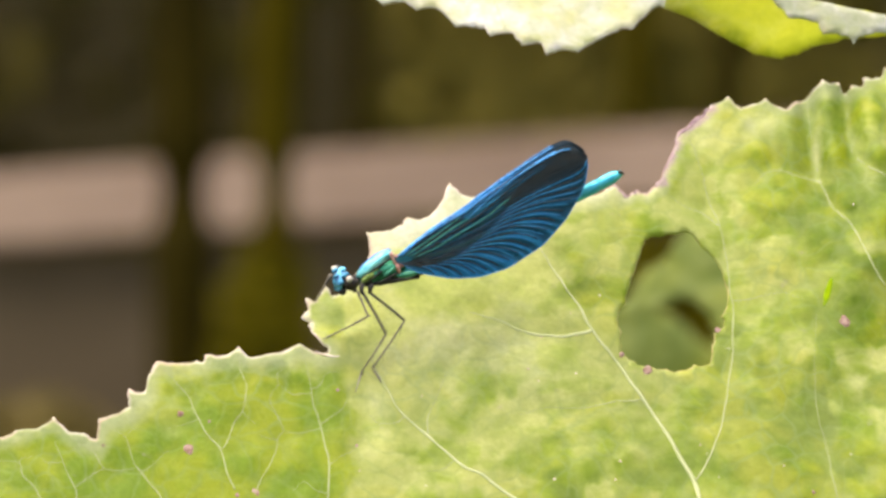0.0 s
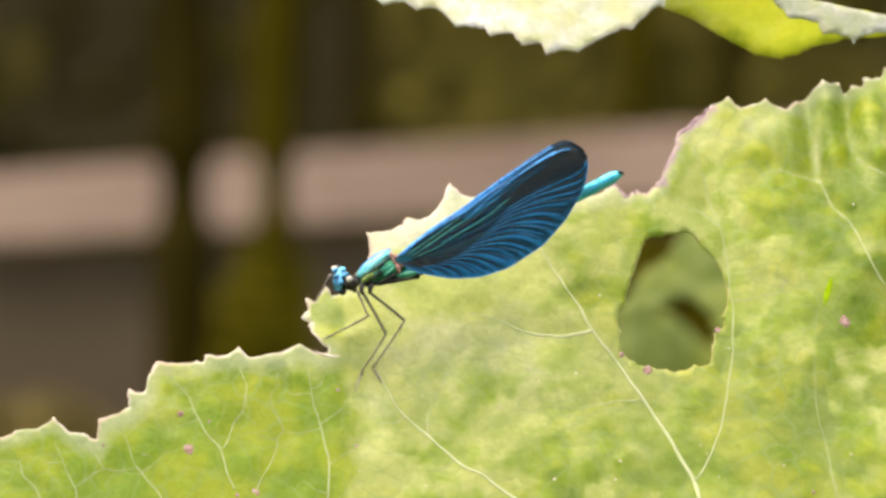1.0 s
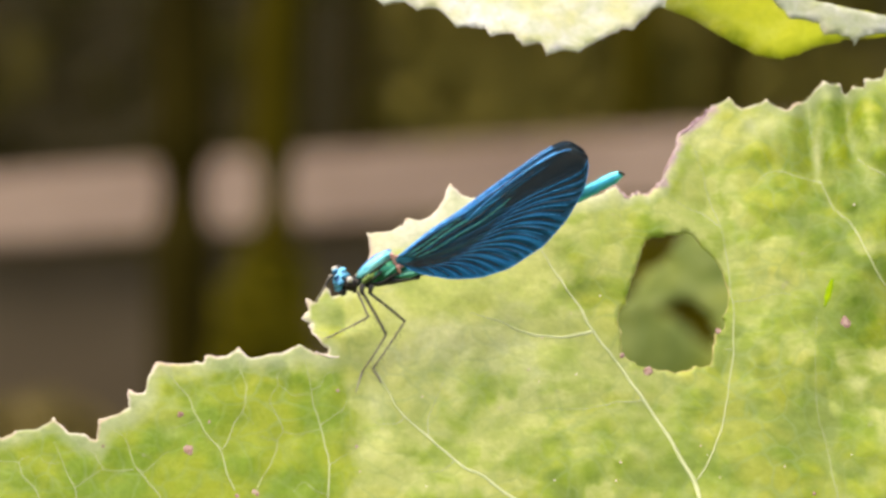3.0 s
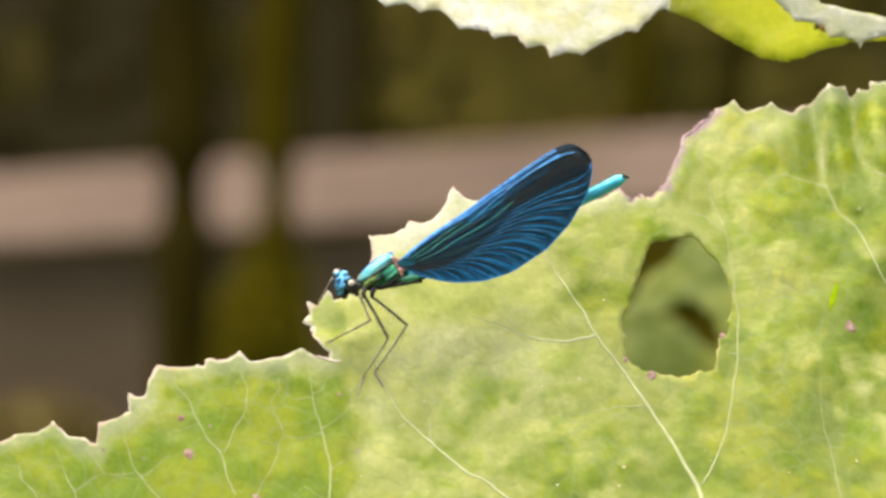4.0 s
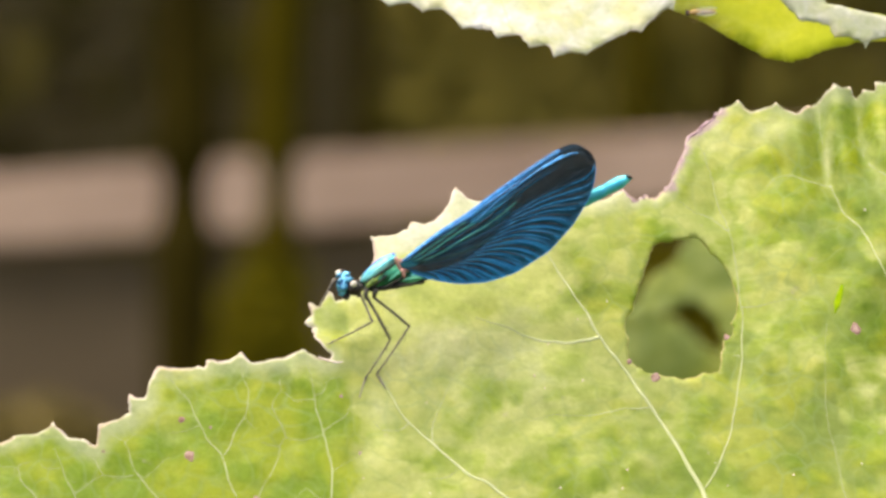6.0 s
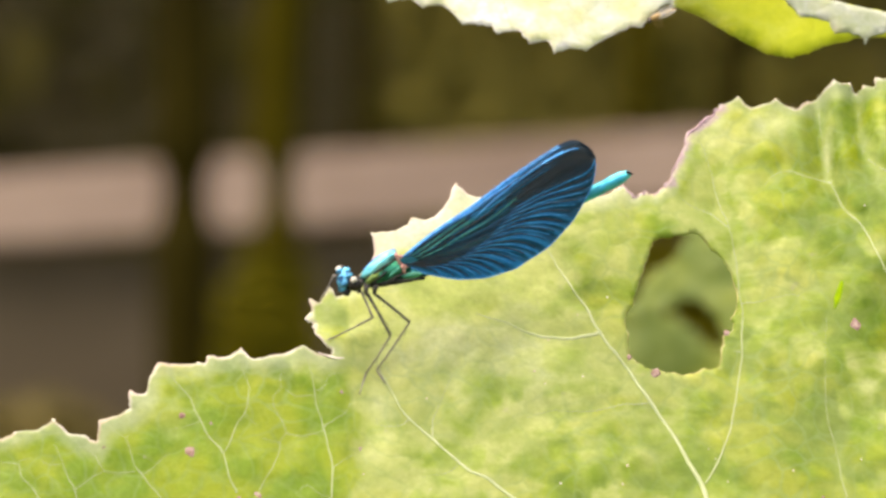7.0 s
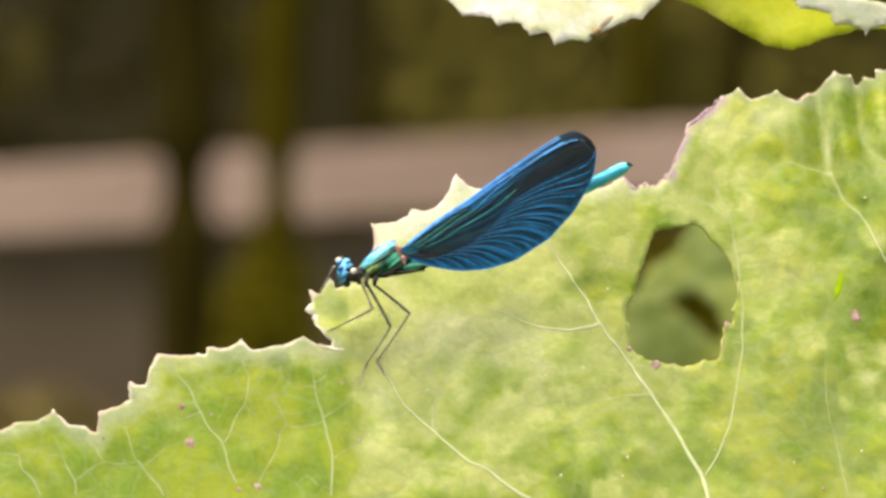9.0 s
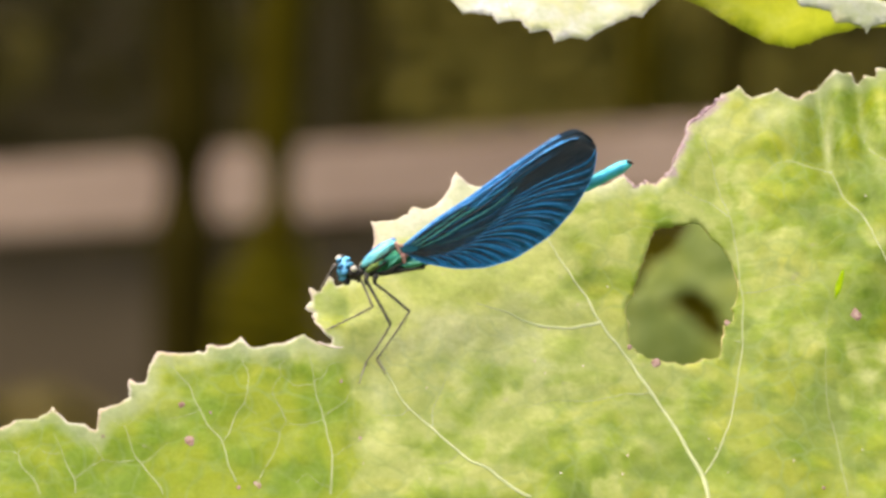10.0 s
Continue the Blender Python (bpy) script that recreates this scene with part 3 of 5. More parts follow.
def cane(x_low, x_high, y, width, material, label, tall=2.2, waist=None):
    """An upright jointed stalk of the thicket before the bank. Waist: a height where it is bare between two swollen sheaths, how far up and down, and how much they swell."""
    thing = new("plant_stalk")
    thing.location = (x_low, y, 0)
    points, radii = [], []
    for i in range(353):
        f = i / 352
        z = tall * f
        points.append((((x_high - x_low) * (z - 0.8) / 0.4) + 0.004 * noise.noise((x_low * 7, z * 3, y)), 0.004 * noise.noise((y, z * 3, x_low * 9)), z))
        swell = 1 + waist[2] * min(1.0, ((z - waist[0]) / waist[1]) ** 2) * max(0.0, 1 - max(0.0, abs(z - waist[0]) - waist[1]) / 0.25) if waist else 1.0
        radii.append(width / 2 * swell * (1.12 if i % 56 == 0 else 1.0) * (1 - 0.12 * f))
    bm = tube(bmesh.new(), points, radii, 12)
    part("stalk", bm, material, thing)
    for i in (112, 224, 280):
        bm = bmesh.new()
        side = 1 if i == 224 else -1
        p = Vector(points[i])
        if 0.85 < p.z < 1.15:
            continue
        tube(bm, curve_points([p, p + Vector((side * 0.04, 0.02, 0.07)), p + Vector((side * 0.07, 0.05, 0.17))], 4), 0.003, 6)
        part("side_shoot", bm, material, thing)
    tagged(thing, label, "stalk", group="stalks before the bank")


# ---- the big leaf on which the damselfly sits ----
SIDE_LOBE = [(-72.8, -29.7, 0.7), (-68.6, -28.1, 0.7), (-64.5, -27.5, 0.8), (-58.8, -25.5, 0.9), (-54.1, -27.9, 0.3), (-52.2, -28.8, 0.0), (-51.9, -25.7, 0.3), (-47.4, -24.0, 0.0), (-47.6, -21.3, 0.4), (-45.0, -21.8, 0.0), (-44.7, -19.8, 0.0), (-43.5, -17.2, 0.3), (-37.4, -17.1, 0.7), (-35.9, -16.2, 0.8), (-31.1, -15.0, 1.0), (-26.9, -16.1, 0.4), (-21.8, -14.5, 0.1), (-18.6, -15.9, 0.0), (-17.5, -16.0, 0.0)]
MIDDLE_LOBE = [(-17.3, -15.3, 0.0), (-18.4, -14.2, 0.1), (-19.6, -12.9, 0.0), (-20.4, -11.6, 0.0), (-20.0, -11.3, 0.0), (-21.5, -10.5, 0.0), (-20.7, -9.6, 0.2), (-21.0, -7.5, 0.4), (-19.1, -7.8, 0.0), (-17.9, -5.8, 0.0), (-16.9, -7.4, 0.0), (-15.7, -6.9, 0.0), (-13.0, -3.4, 0.3), (-11.2, -0.6, 0.3), (-11.8, 2.6, 0.4), (-7.1, 3.2, 0.3), (-5.6, 4.7, 0.5), (-1.9, 5.0, 0.4), (1.1, 10.0, 0.7), (5.1, 7.9, 0.0), (10.1, 6.0, 0.0), (18.8, 6.9, 0.0), (24.1, 8.4, 0.0)]
OUTER_LOBE = [(26.5, 9.8, 0.0), (28.2, 8.0, 0.0), (30.1, 8.9, 0.1), (31.4, 8.3, 0.0), (33.6, 10.4, 0.3), (36.8, 18.0, 0.2), (39.1, 19.6, 0.3), (41.8, 22.4, 0.3), (44.5, 23.7, 1.7, 0.35), (50.4, 23.4, 1.5, 0.6), (55.3, 23.0, 0.7, 0.22), (59.4, 26.4, 0.4), (61.8, 25.9, 1.7, 0.65), (64.0, 25.5, 1.1, 0.5), (65.9, 26.7, 1.0, 0.6), (69.3, 28.2, 0.7), (74.1, 30.7, 0.7), (79.5, 32.9, 0.0)]
HOLE = [(30.4, -0.6), (29.5, -3.2), (28.5, -5.8), (27.8, -8.4), (26.6, -10.4), (27.1, -12.7), (27.1, -14.6), (27.5, -16.3), (29.1, -17.2), (31.3, -18.0), (33.9, -18.4), (36.0, -18.7), (38.2, -17.9), (40.6, -17.6), (41.2, -15.0), (41.5, -13.0), (43.0, -11.8), (42.7, -10.3), (43.7, -8.1), (43.4, -5.1), (41.9, -1.8), (39.7, 0.4), (37.8, 2.6), (35.8, 2.3), (33.2, 1.9), (31.2, 1.5)]
REST = [(84, 33), (102, 30), (122, 12), (130, -22), (120, -62), (92, -94), (58, -108), (38, -96), (32, -76), (20, -92), (-4, -106), (-38, -108), (-74, -96), (-98, -72), (-101, -46), (-90, -34)]
BIG_VEINS = [
    ([(39.0, -39.7), (37.9, -35.1), (34.7, -29.4), (30.5, -22.9), (27.0, -17.9), (22.9, -12.4), (20.9, -9.0), (18.7, -5.7), (16.6, -2.5), (14.9, 0.1)], 0.58, 0.3),
    ([(38.0, -35.0), (40.3, -31.5), (42.0, -27.4), (43.2, -22.1), (44.1, -16.2), (44.4, -10.2), (44.3, -7.6), (43.7, -2.5), (42.8, 3.5), (41.1, 7.3), (40.3, 11.2), (39.0, 15.5), (38.3, 17.2)], 0.19, 0.1),
    ([(12.4, -38.1), (10.3, -37.1), (5.6, -33.9), (2.1, -32.0), (-2.3, -28.1), (-5.8, -25.2), (-8.0, -22.1), (-9.6, -19.4), (-11.3, -16.2)], 0.52, 0.18),
]
OUTER_VEINS = [
    ([(22.9, -12.4), (18.5, -13.2), (14.2, -13.1), (10.0, -11.6), (6.5, -10.3), (4.0, -9.6)], 0.5, 0.2),
    ([(68.0, -5.5), (66.8, -3.8), (64.1, 1.7), (62.5, 4.4), (60.3, 6.5), (58.6, 10.3), (57.6, 15.5), (57.1, 20.6), (56.9, 24.0)], 0.22, 0.1),
]
BIG_BRANCHES = [
    ([(30.5, -22.9), (25.7, -23.2), (21.0, -24.0), (15.1, -24.2), (11.6, -25.1)], 0.2, 0.08),
    ([(44.4, -8.0), (47.5, -7.6), (51.8, -6.6), (55.2, -7.6)], 0.16, 0.06),
    ([(43.9, -15.3), (42.8, -15.1)], 0.2, 0.1),
    ([(42.8, 3.5), (39.8, 5.6), (36.8, 6.9), (35.1, 8.2)], 0.2, 0.08),
    ([(58.6, 10.3), (56.1, 11.0), (52.6, 12.2), (50.1, 11.9), (48.4, 9.9)], 0.26, 0.08),
    ([(-2.3, -28.1), (-2.1, -25.1), (-0.8, -22.1), (0.5, -18.7)], 0.18, 0.08),
    ([(-5.8, -25.2), (-7.2, -26.2), (-9.7, -26.2), (-11.0, -25.1)], 0.16, 0.08),
    ([(68.7, 11.2), (65.5, 13.3), (63.6, 15.3), (62.9, 19.7), (63.8, 23.2)], 0.3, 0.1),
    ([(59.5, -37.9), (58.2, -30.7), (56.7, -23.8), (56.7, -17.9), (57.1, -10.2)], 0.12, 0.06),
    ([(1.8, -31.7), (-0.3, -33.2), (-3.8, -33.8)], 0.14, 0.06),
]
SIDE_VEINS = [
    ([(-31.3, -36.1), (-32.0, -34.5), (-32.8, -32.4), (-33.5, -30.1), (-35.2, -28.3), (-36.9, -25.7), (-38.4, -22.6), (-39.8, -20.9), (-41.4, -19.1), (-43.1, -17.4)], 0.42, 0.16),
    ([(-33.2, -30.1), (-32.4, -28.5), (-31.5, -26.2), (-30.4, -24.7), (-29.8, -22.1), (-29.8, -20.4), (-30.7, -17.9), (-31.1, -15.5)], 0.3, 0.14),
    ([(-17.3, -37.9), (-17.1, -35.0), (-17.2, -32.0), (-17.9, -29.0), (-18.6, -26.4), (-19.3, -24.0), (-19.9, -21.9), (-20.2, -19.6), (-20.9, -17.0), (-21.7, -14.6)], 0.42, 0.16),
    ([(-28.1, -36.7), (-27.3, -34.5), (-26.2, -32.8), (-25.1, -30.7), (-25.0, -28.7), (-24.0, -27.4)], 0.24, 0.2),
    ([(-24.0, -27.4), (-24.5, -26.0), (-25.4, -24.5), (-26.2, -23.0), (-26.0, -21.7), (-25.0, -20.4), (-25.1, -19.1), (-24.5, -18.3)], 0.22, 0.12),
]
SIDE_BRANCHES = [
    ([(-19.9, -21.9), (-21.3, -22.0), (-22.6, -22.0), (-23.8, -21.1), (-25.0, -20.4)], 0.22, 0.14),
    ([(-18.6, -27.0), (-20.0, -27.4), (-21.7, -27.9), (-24.0, -27.4)], 0.22, 0.2),
    ([(-25.0, -28.7), (-26.4, -28.5), (-27.5, -28.1)], 0.2, 0.12),
    ([(-18.6, -26.4), (-17.0, -25.6), (-15.3, -24.3), (-14.6, -22.8)], 0.26, 0.12),
    ([(-17.2, -32.4), (-15.3, -31.1), (-13.2, -30.0)], 0.2, 0.1),
    ([(-19.9, -21.3), (-18.7, -20.6), (-17.9, -19.1), (-17.0, -18.5), (-15.6, -18.5)], 0.2, 0.1),
    ([(-36.9, -25.7), (-39.2, -26.4), (-41.5, -27.0)], 0.2, 0.1),
    ([(-30.3, -24.5), (-29.4, -25.6), (-28.5, -26.4)], 0.18, 0.08),
    ([(-17.3, -36.7), (-19.1, -36.0), (-20.9, -35.0), (-22.6, -36.5)], 0.18, 0.1),
]
SIDE_TWIGS = [
    ([(-42.0, -37.9), (-42.6, -36.8), (-44.6, -34.5), (-46.1, -32.8), (-46.9, -30.7), (-48.0, -28.3), (-49.5, -27.3), (-51.2, -26.0)], 0.34, 0.12),
    ([(-46.1, -32.8), (-44.8, -33.4), (-42.6, -31.1), (-41.4, -30.3)], 0.2, 0.08),
    ([(-46.5, -33.1), (-48.6, -33.3), (-51.0, -33.2), (-51.6, -33.4), (-53.1, -34.2), (-54.2, -35.1), (-55.3, -35.8)], 0.22, 0.2),
    ([(-51.0, -33.2), (-51.8, -32.0), (-52.3, -30.9), (-53.3, -30.3), (-54.6, -29.6), (-55.6, -29.9)], 0.22, 0.14),
]
SIDE_SPRIGS = [
    ([(-55.0, -37.9), (-55.3, -35.8), (-56.3, -34.1), (-57.6, -31.1), (-58.5, -29.0)], 0.34, 0.12),
    ([(-57.6, -32.1), (-59.7, -32.0), (-60.8, -30.9)], 0.2, 0.1),
    ([(-60.2, -37.9), (-61.2, -36.0), (-63.0, -34.1), (-63.8, -32.2), (-65.3, -32.0), (-67.2, -32.0)], 0.32, 0.14),
    ([(-63.8, -32.2), (-63.5, -31.6), (-61.9, -31.2)], 0.2, 0.1),
    ([(-48.0, -28.3), (-47.2, -27.6), (-46.4, -26.8)], 0.16, 0.08),
]
PUCKER = 0.45
STREAK = (59.0, -6.4)
HOLE_BOX = (26, 45, -20, 4)


# deep green patches; the first two paint the shaded sides of folds
LUSH_AND_SHADE = [
    (55.4, 15.5, 1.9, 6.5, -10, 1.6),
    (61.6, 17.5, 1.1, 6.0, -5, 1.4),
    (55.4, 7.8, 3, 3, 0, 0.55),
    (32.6, 3.3, 3, 2, 0, 0.7),
    (28.9, -0.8, 1.6, 5, -20, 0.7),
    (30.4, 7.8, 4, 2, 0, 0.4),
    (35.6, 9.1, 2.5, 2.5, 0, 0.55),
    (52.2, -17.0, 1.3, 5, 10, 0.6),
    (61.2, -28.1, 1.5, 5, 8, 0.7),
    (52.6, -30.7, 6, 2, -10, 0.45),
    (-2.9, -19.1, 4, 2, 10, 0.5),
    (4.4, -25.1, 4.5, 2.3, 35, 0.5),
    (14.2, -30.7, 5, 3, 20, 0.5),
]
# the first two patches darken the outer lobe, as shade does
LUSH_AND_SHADE_TOO = [
    (40.0, 6.5, 4, 5, 0, 0.45),
    (49.0, 9.0, 5, 4, 0, 0.35),
    (-8.0, -26.0, 3, 1.5, 0, 0.4),
    (19.7, -0.8, 4.5, 3, -40, 0.55),
    (23.8, 1.8, 2.5, 5, -25, 0.5),
    (-16.8, -21.3, 2.2, 4.5, 0, 0.9),
    (-54.2, -31.1, 6, 2.2, -15, 1),
    (-46.5, -26.0, 3.5, 2, 20, 0.7),
    (-61.9, -35.0, 6, 4, 0, 0.6),
    (-26.0, -34.1, 6, 4, 20, 0.5),
    (-20.9, -18.7, 3, 3, 0, 0.4),
    (41.5, 19.3, 1.5, 3, -40, 0.5),
    (33.8, -21.3, 4, 2.5, 0, 0.35),
    (44.1, -18.7, 2, 3, 0, 0.35),
    (56.1, 0.1, 3, 4, 30, 0.4),
]
# the wide patches below the damselfly lighten the colour where its shade falls
CREAM = [
    (58.3, 17.0, 0.8, 7.0, -4, 0.75),
    (60.0, 24.0, 2.2, 1.4, 0, 0.7),
    (65.5, 14.0, 1.8, 7.0, 10, 0.4),
    (2.0, -6.0, 10, 4, -10, 1.0),
    (44.0, 15.5, 5, 4, 10, 0.28),
    (-4.0, -12.0, 13, 9, -15, 0.95),
    (11.0, -7.5, 8, 6, -20, 0.8),
    (-11.0, -24.0, 3.5, 8, 0, 0.6),
    (49.7, 19.3, 4, 2.6, 10, 1),
    (41.4, 18.5, 3, 3.5, 0, 0.5),
    (-45.6, -22.6, 3.5, 3, 0, 0.7),
]
CREAM_TOO = [
    (13.0, -16.5, 8, 6, -15, 0.85),
    (2.0, -31.5, 6, 2.5, 25, 0.5),
    (-18.2, -10.0, 3.2, 3.6, 0, 0.62),
    (-40.9, -25.1, 3.5, 3, 0, 0.45),
    (62.9, -20.4, 2, 1.2, 0, 0.7),
    (59.5, -24.3, 1.2, 1.4, 0, 0.6),
    (8.2, -14.6, 7, 3, 5, 0.4),
    (12.5, -7.6, 4, 3, -30, 0.35),
    (-2.1, -22.8, 2.5, 1.4, 20, 0.4),
    (-11.6, -22.1, 1.6, 6, 0, 0.4),
    (10.3, -18.7, 5, 2, 5, 0.4),
    (-31.1, -17.0, 2, 3, 0, 0.35),
    (-37.9, -18.7, 3.5, 2, -20, 0.35),
    (-23.8, -17.4, 3, 2, 30, 0.3),
]


def patchy(u, v, rows):
    """How strongly soft oval patches (middle, half width, half height, turn in degrees, strength) cover each place."""
    out = np.zeros(np.shape(u))
    for pu, pv, wide, high, turn, strength in rows:
        c, k = math.cos(radians(turn)), math.sin(radians(turn))
        du, dv = np.asarray(u, float) - pu, np.asarray(v, float) - pv
        out = np.maximum(out, strength * np.exp(-((c * du + k * dv) / wide) ** 2 - ((c * dv - k * du) / high) ** 2))
    return out


def yellowing_and_shade(u, v):
    """The middle of the leaf has turned paler than its side lobe and outer edge; shade on the outer lobe is put in too.
    The side lobe ends in a crease that fades downwards.
    """
    u, v = np.asarray(u, float), np.asarray(v, float)
    crease = u + 15.0 - 0.17 * np.clip(-17 - v, 0, 9) + (0.5 * np.sin(v * 0.8) + 0.3 * np.sin(v * 2.1 + 1)) * smooth(18, 22, -v)
    soft = 0.5 + 4.5 * smooth(24, 36, -v)
    return 0.12 + 0.88 * smooth(-1, 1, crease / soft) * (1 - 0.65 * smooth(46, 62, u + 0.3 * v)) * (1 - 0.35 * smooth(18, 30, u) * smooth(-4, 12, v)) * (1 - 0.95 * smooth(30, 50, u) * (1 - smooth(-24, -2, v))) * (1 - 0.72 * smooth(36, 48, u) * smooth(0, 10, v)) * (1 - 0.4 * (1 - smooth(-38, -24, v)) * smooth(-5, 12, u))


def bleach_and_lift(u, v):
    """Where the blade is bleached to cream: along the top of the middle lobe, and in patches, some painted to lighten
    the shade below the damselfly.
    """
    top = np.zeros(np.shape(u))
    for (ax, az, *_), (bx, bz, *_) in zip(MIDDLE_LOBE[13:20], MIDDLE_LOBE[14:20]):
        for f in (0.0, 0.33, 0.67):
            top = np.maximum(top, np.exp(-(np.hypot(u - ax - f * (bx - ax), v - az - f * (bz - az)) / 5.2) ** 2))
    return np.maximum(1.35 * top, 0.78 * patchy(u, v, CREAM + CREAM_TOO))


def frosting(u, v):
    """Where the blade is grey-green with a pale bloom: behind the teeth of the side lobe and of the outer lobe."""
    out = np.zeros(np.shape(u))
    for strength, tips in ((0.9, SIDE_LOBE), (0.75, OUTER_LOBE[9:])):
        for (ax, az, *_), (bx, bz, *_) in zip(tips, tips[1:]):
            for f in (0.0, 0.33, 0.67):
                out = np.maximum(out, strength * np.exp(-(np.hypot(u - ax - f * (bx - ax), v - az - f * (bz - az) + 0.8) / 2.4) ** 2))
    return out


def lush_and_shade_at(u, v):
    """Where the blade is still deep green, and where shade on the outer lobe and its folds is painted in as green."""
    side = 1.0 * (1 - smooth(-17.0, -13.5, u - 0.15 * np.clip(-17 - v, 0, 9) + 0.7 * np.sin(v * 0.8))) * smooth(-0.5, 6.0, -17.5 - v - 0.45 * np.clip(-44 - u, 0, 40))
    return np.maximum(side, patchy(u, v, LUSH_AND_SHADE + LUSH_AND_SHADE_TOO))


CELLS = np.random.default_rng(21).uniform((-90, -60), (85, 40), (620, 2))


def way_gap(u, v, rows, reach=9.0):
    """How far each place lies from the nearest of the veins."""
    best = np.full(np.shape(u), reach)
    for row, *_ in rows:
        way = curve_points([(a, 0, b) for a, b in row], 3)
        for p, q in zip(way, way[1:]):
            dx, dz = q.x - p.x, q.z - p.z
            f = np.clip(((u - p.x) * dx + (v - p.z) * dz) / max(dx * dx + dz * dz, 1e-9), 0, 1)
            best = np.minimum(best, np.hypot(u - p.x - f * dx, v - p.z - f * dz))
    return best


def quilting(u, v):
    """The blade bulges between its veins and their net: how far (mm), and how deep in a furrow each place lies (0 to 1), and the tone of its cell."""
    u, v = np.asarray(u, float), np.asarray(v, float)
    wu = u + 0.9 * np.sin(v * 0.7 + 0.3 * u) + 0.5 * np.sin(v * 1.7)
    wv = v + 0.9 * np.sin(u * 0.6 - 0.4 * v) + 0.5 * np.sin(u * 1.9 + 1)
    first, second, tone = np.full(len(u), 1e9), np.full(len(u), 1e9), np.zeros(len(u))
    for cu, cv in CELLS:
        d = np.hypot(wu - cu, wv - cv)
        tone = np.where(d < first, math.sin(cu * 91.7 + cv * 37.3) * 0.5 + 0.5, tone)
        second = np.minimum(second, np.maximum(first, d))
        first = np.minimum(first, d)
    net = (second - first) / 2
    large = way_gap(u, v, BIG_VEINS + OUTER_VEINS + BIG_BRANCHES + SIDE_VEINS + SIDE_BRANCHES + SIDE_TWIGS + SIDE_SPRIGS)
    plain = smooth(-19, -12, u)
    rise = 0.40 * smooth(0.0, 4.0, large) + (0.10 + 0.12 * plain) * smooth(0.0, 2.2, np.minimum(net, large))
    furrow = np.maximum(0.9 * np.exp(-(net / 0.75) ** 2) * (0.15 + 0.85 * plain), 0.95 * np.exp(-(large / 0.95) ** 2) * (0.35 + 0.65 * plain))
    rise = rise * (1 + 1.2 * smooth(36, 46, u) * smooth(-10, 2, v))
    return rise, furrow, tone


QUILT_STEP = 0.4
QUILT_U, QUILT_V = np.arange(-92, 92, QUILT_STEP), np.arange(-60, 42, QUILT_STEP)
QUILT = [layer.reshape(len(QUILT_V), len(QUILT_U)) for layer in quilting(*(side.ravel() for side in np.meshgrid(QUILT_U, QUILT_V)))]


def quilted(u, v, layer=0):
    """The bulge, or with layer 1 the furrow and with 2 the cell's tone, at each place, from a table."""
    a = np.clip((np.asarray(u, float) + 92) / QUILT_STEP, 0, len(QUILT_U) - 1.001)
    b = np.clip((np.asarray(v, float) + 60) / QUILT_STEP, 0, len(QUILT_V) - 1.001)
    i, j = a.astype(int), b.astype(int)
    a, b, table = a - i, b - j, QUILT[layer]
    return (table[j, i] * (1 - a) + table[j, i + 1] * a) * (1 - b) + (table[j + 1, i] * (1 - a) + table[j + 1, i + 1] * a) * b


def bulged_depth(u, v):
    """How far back the front of the big leaf lies, bulges and all."""
    return main_depth(u, v) - quilted(u, v)


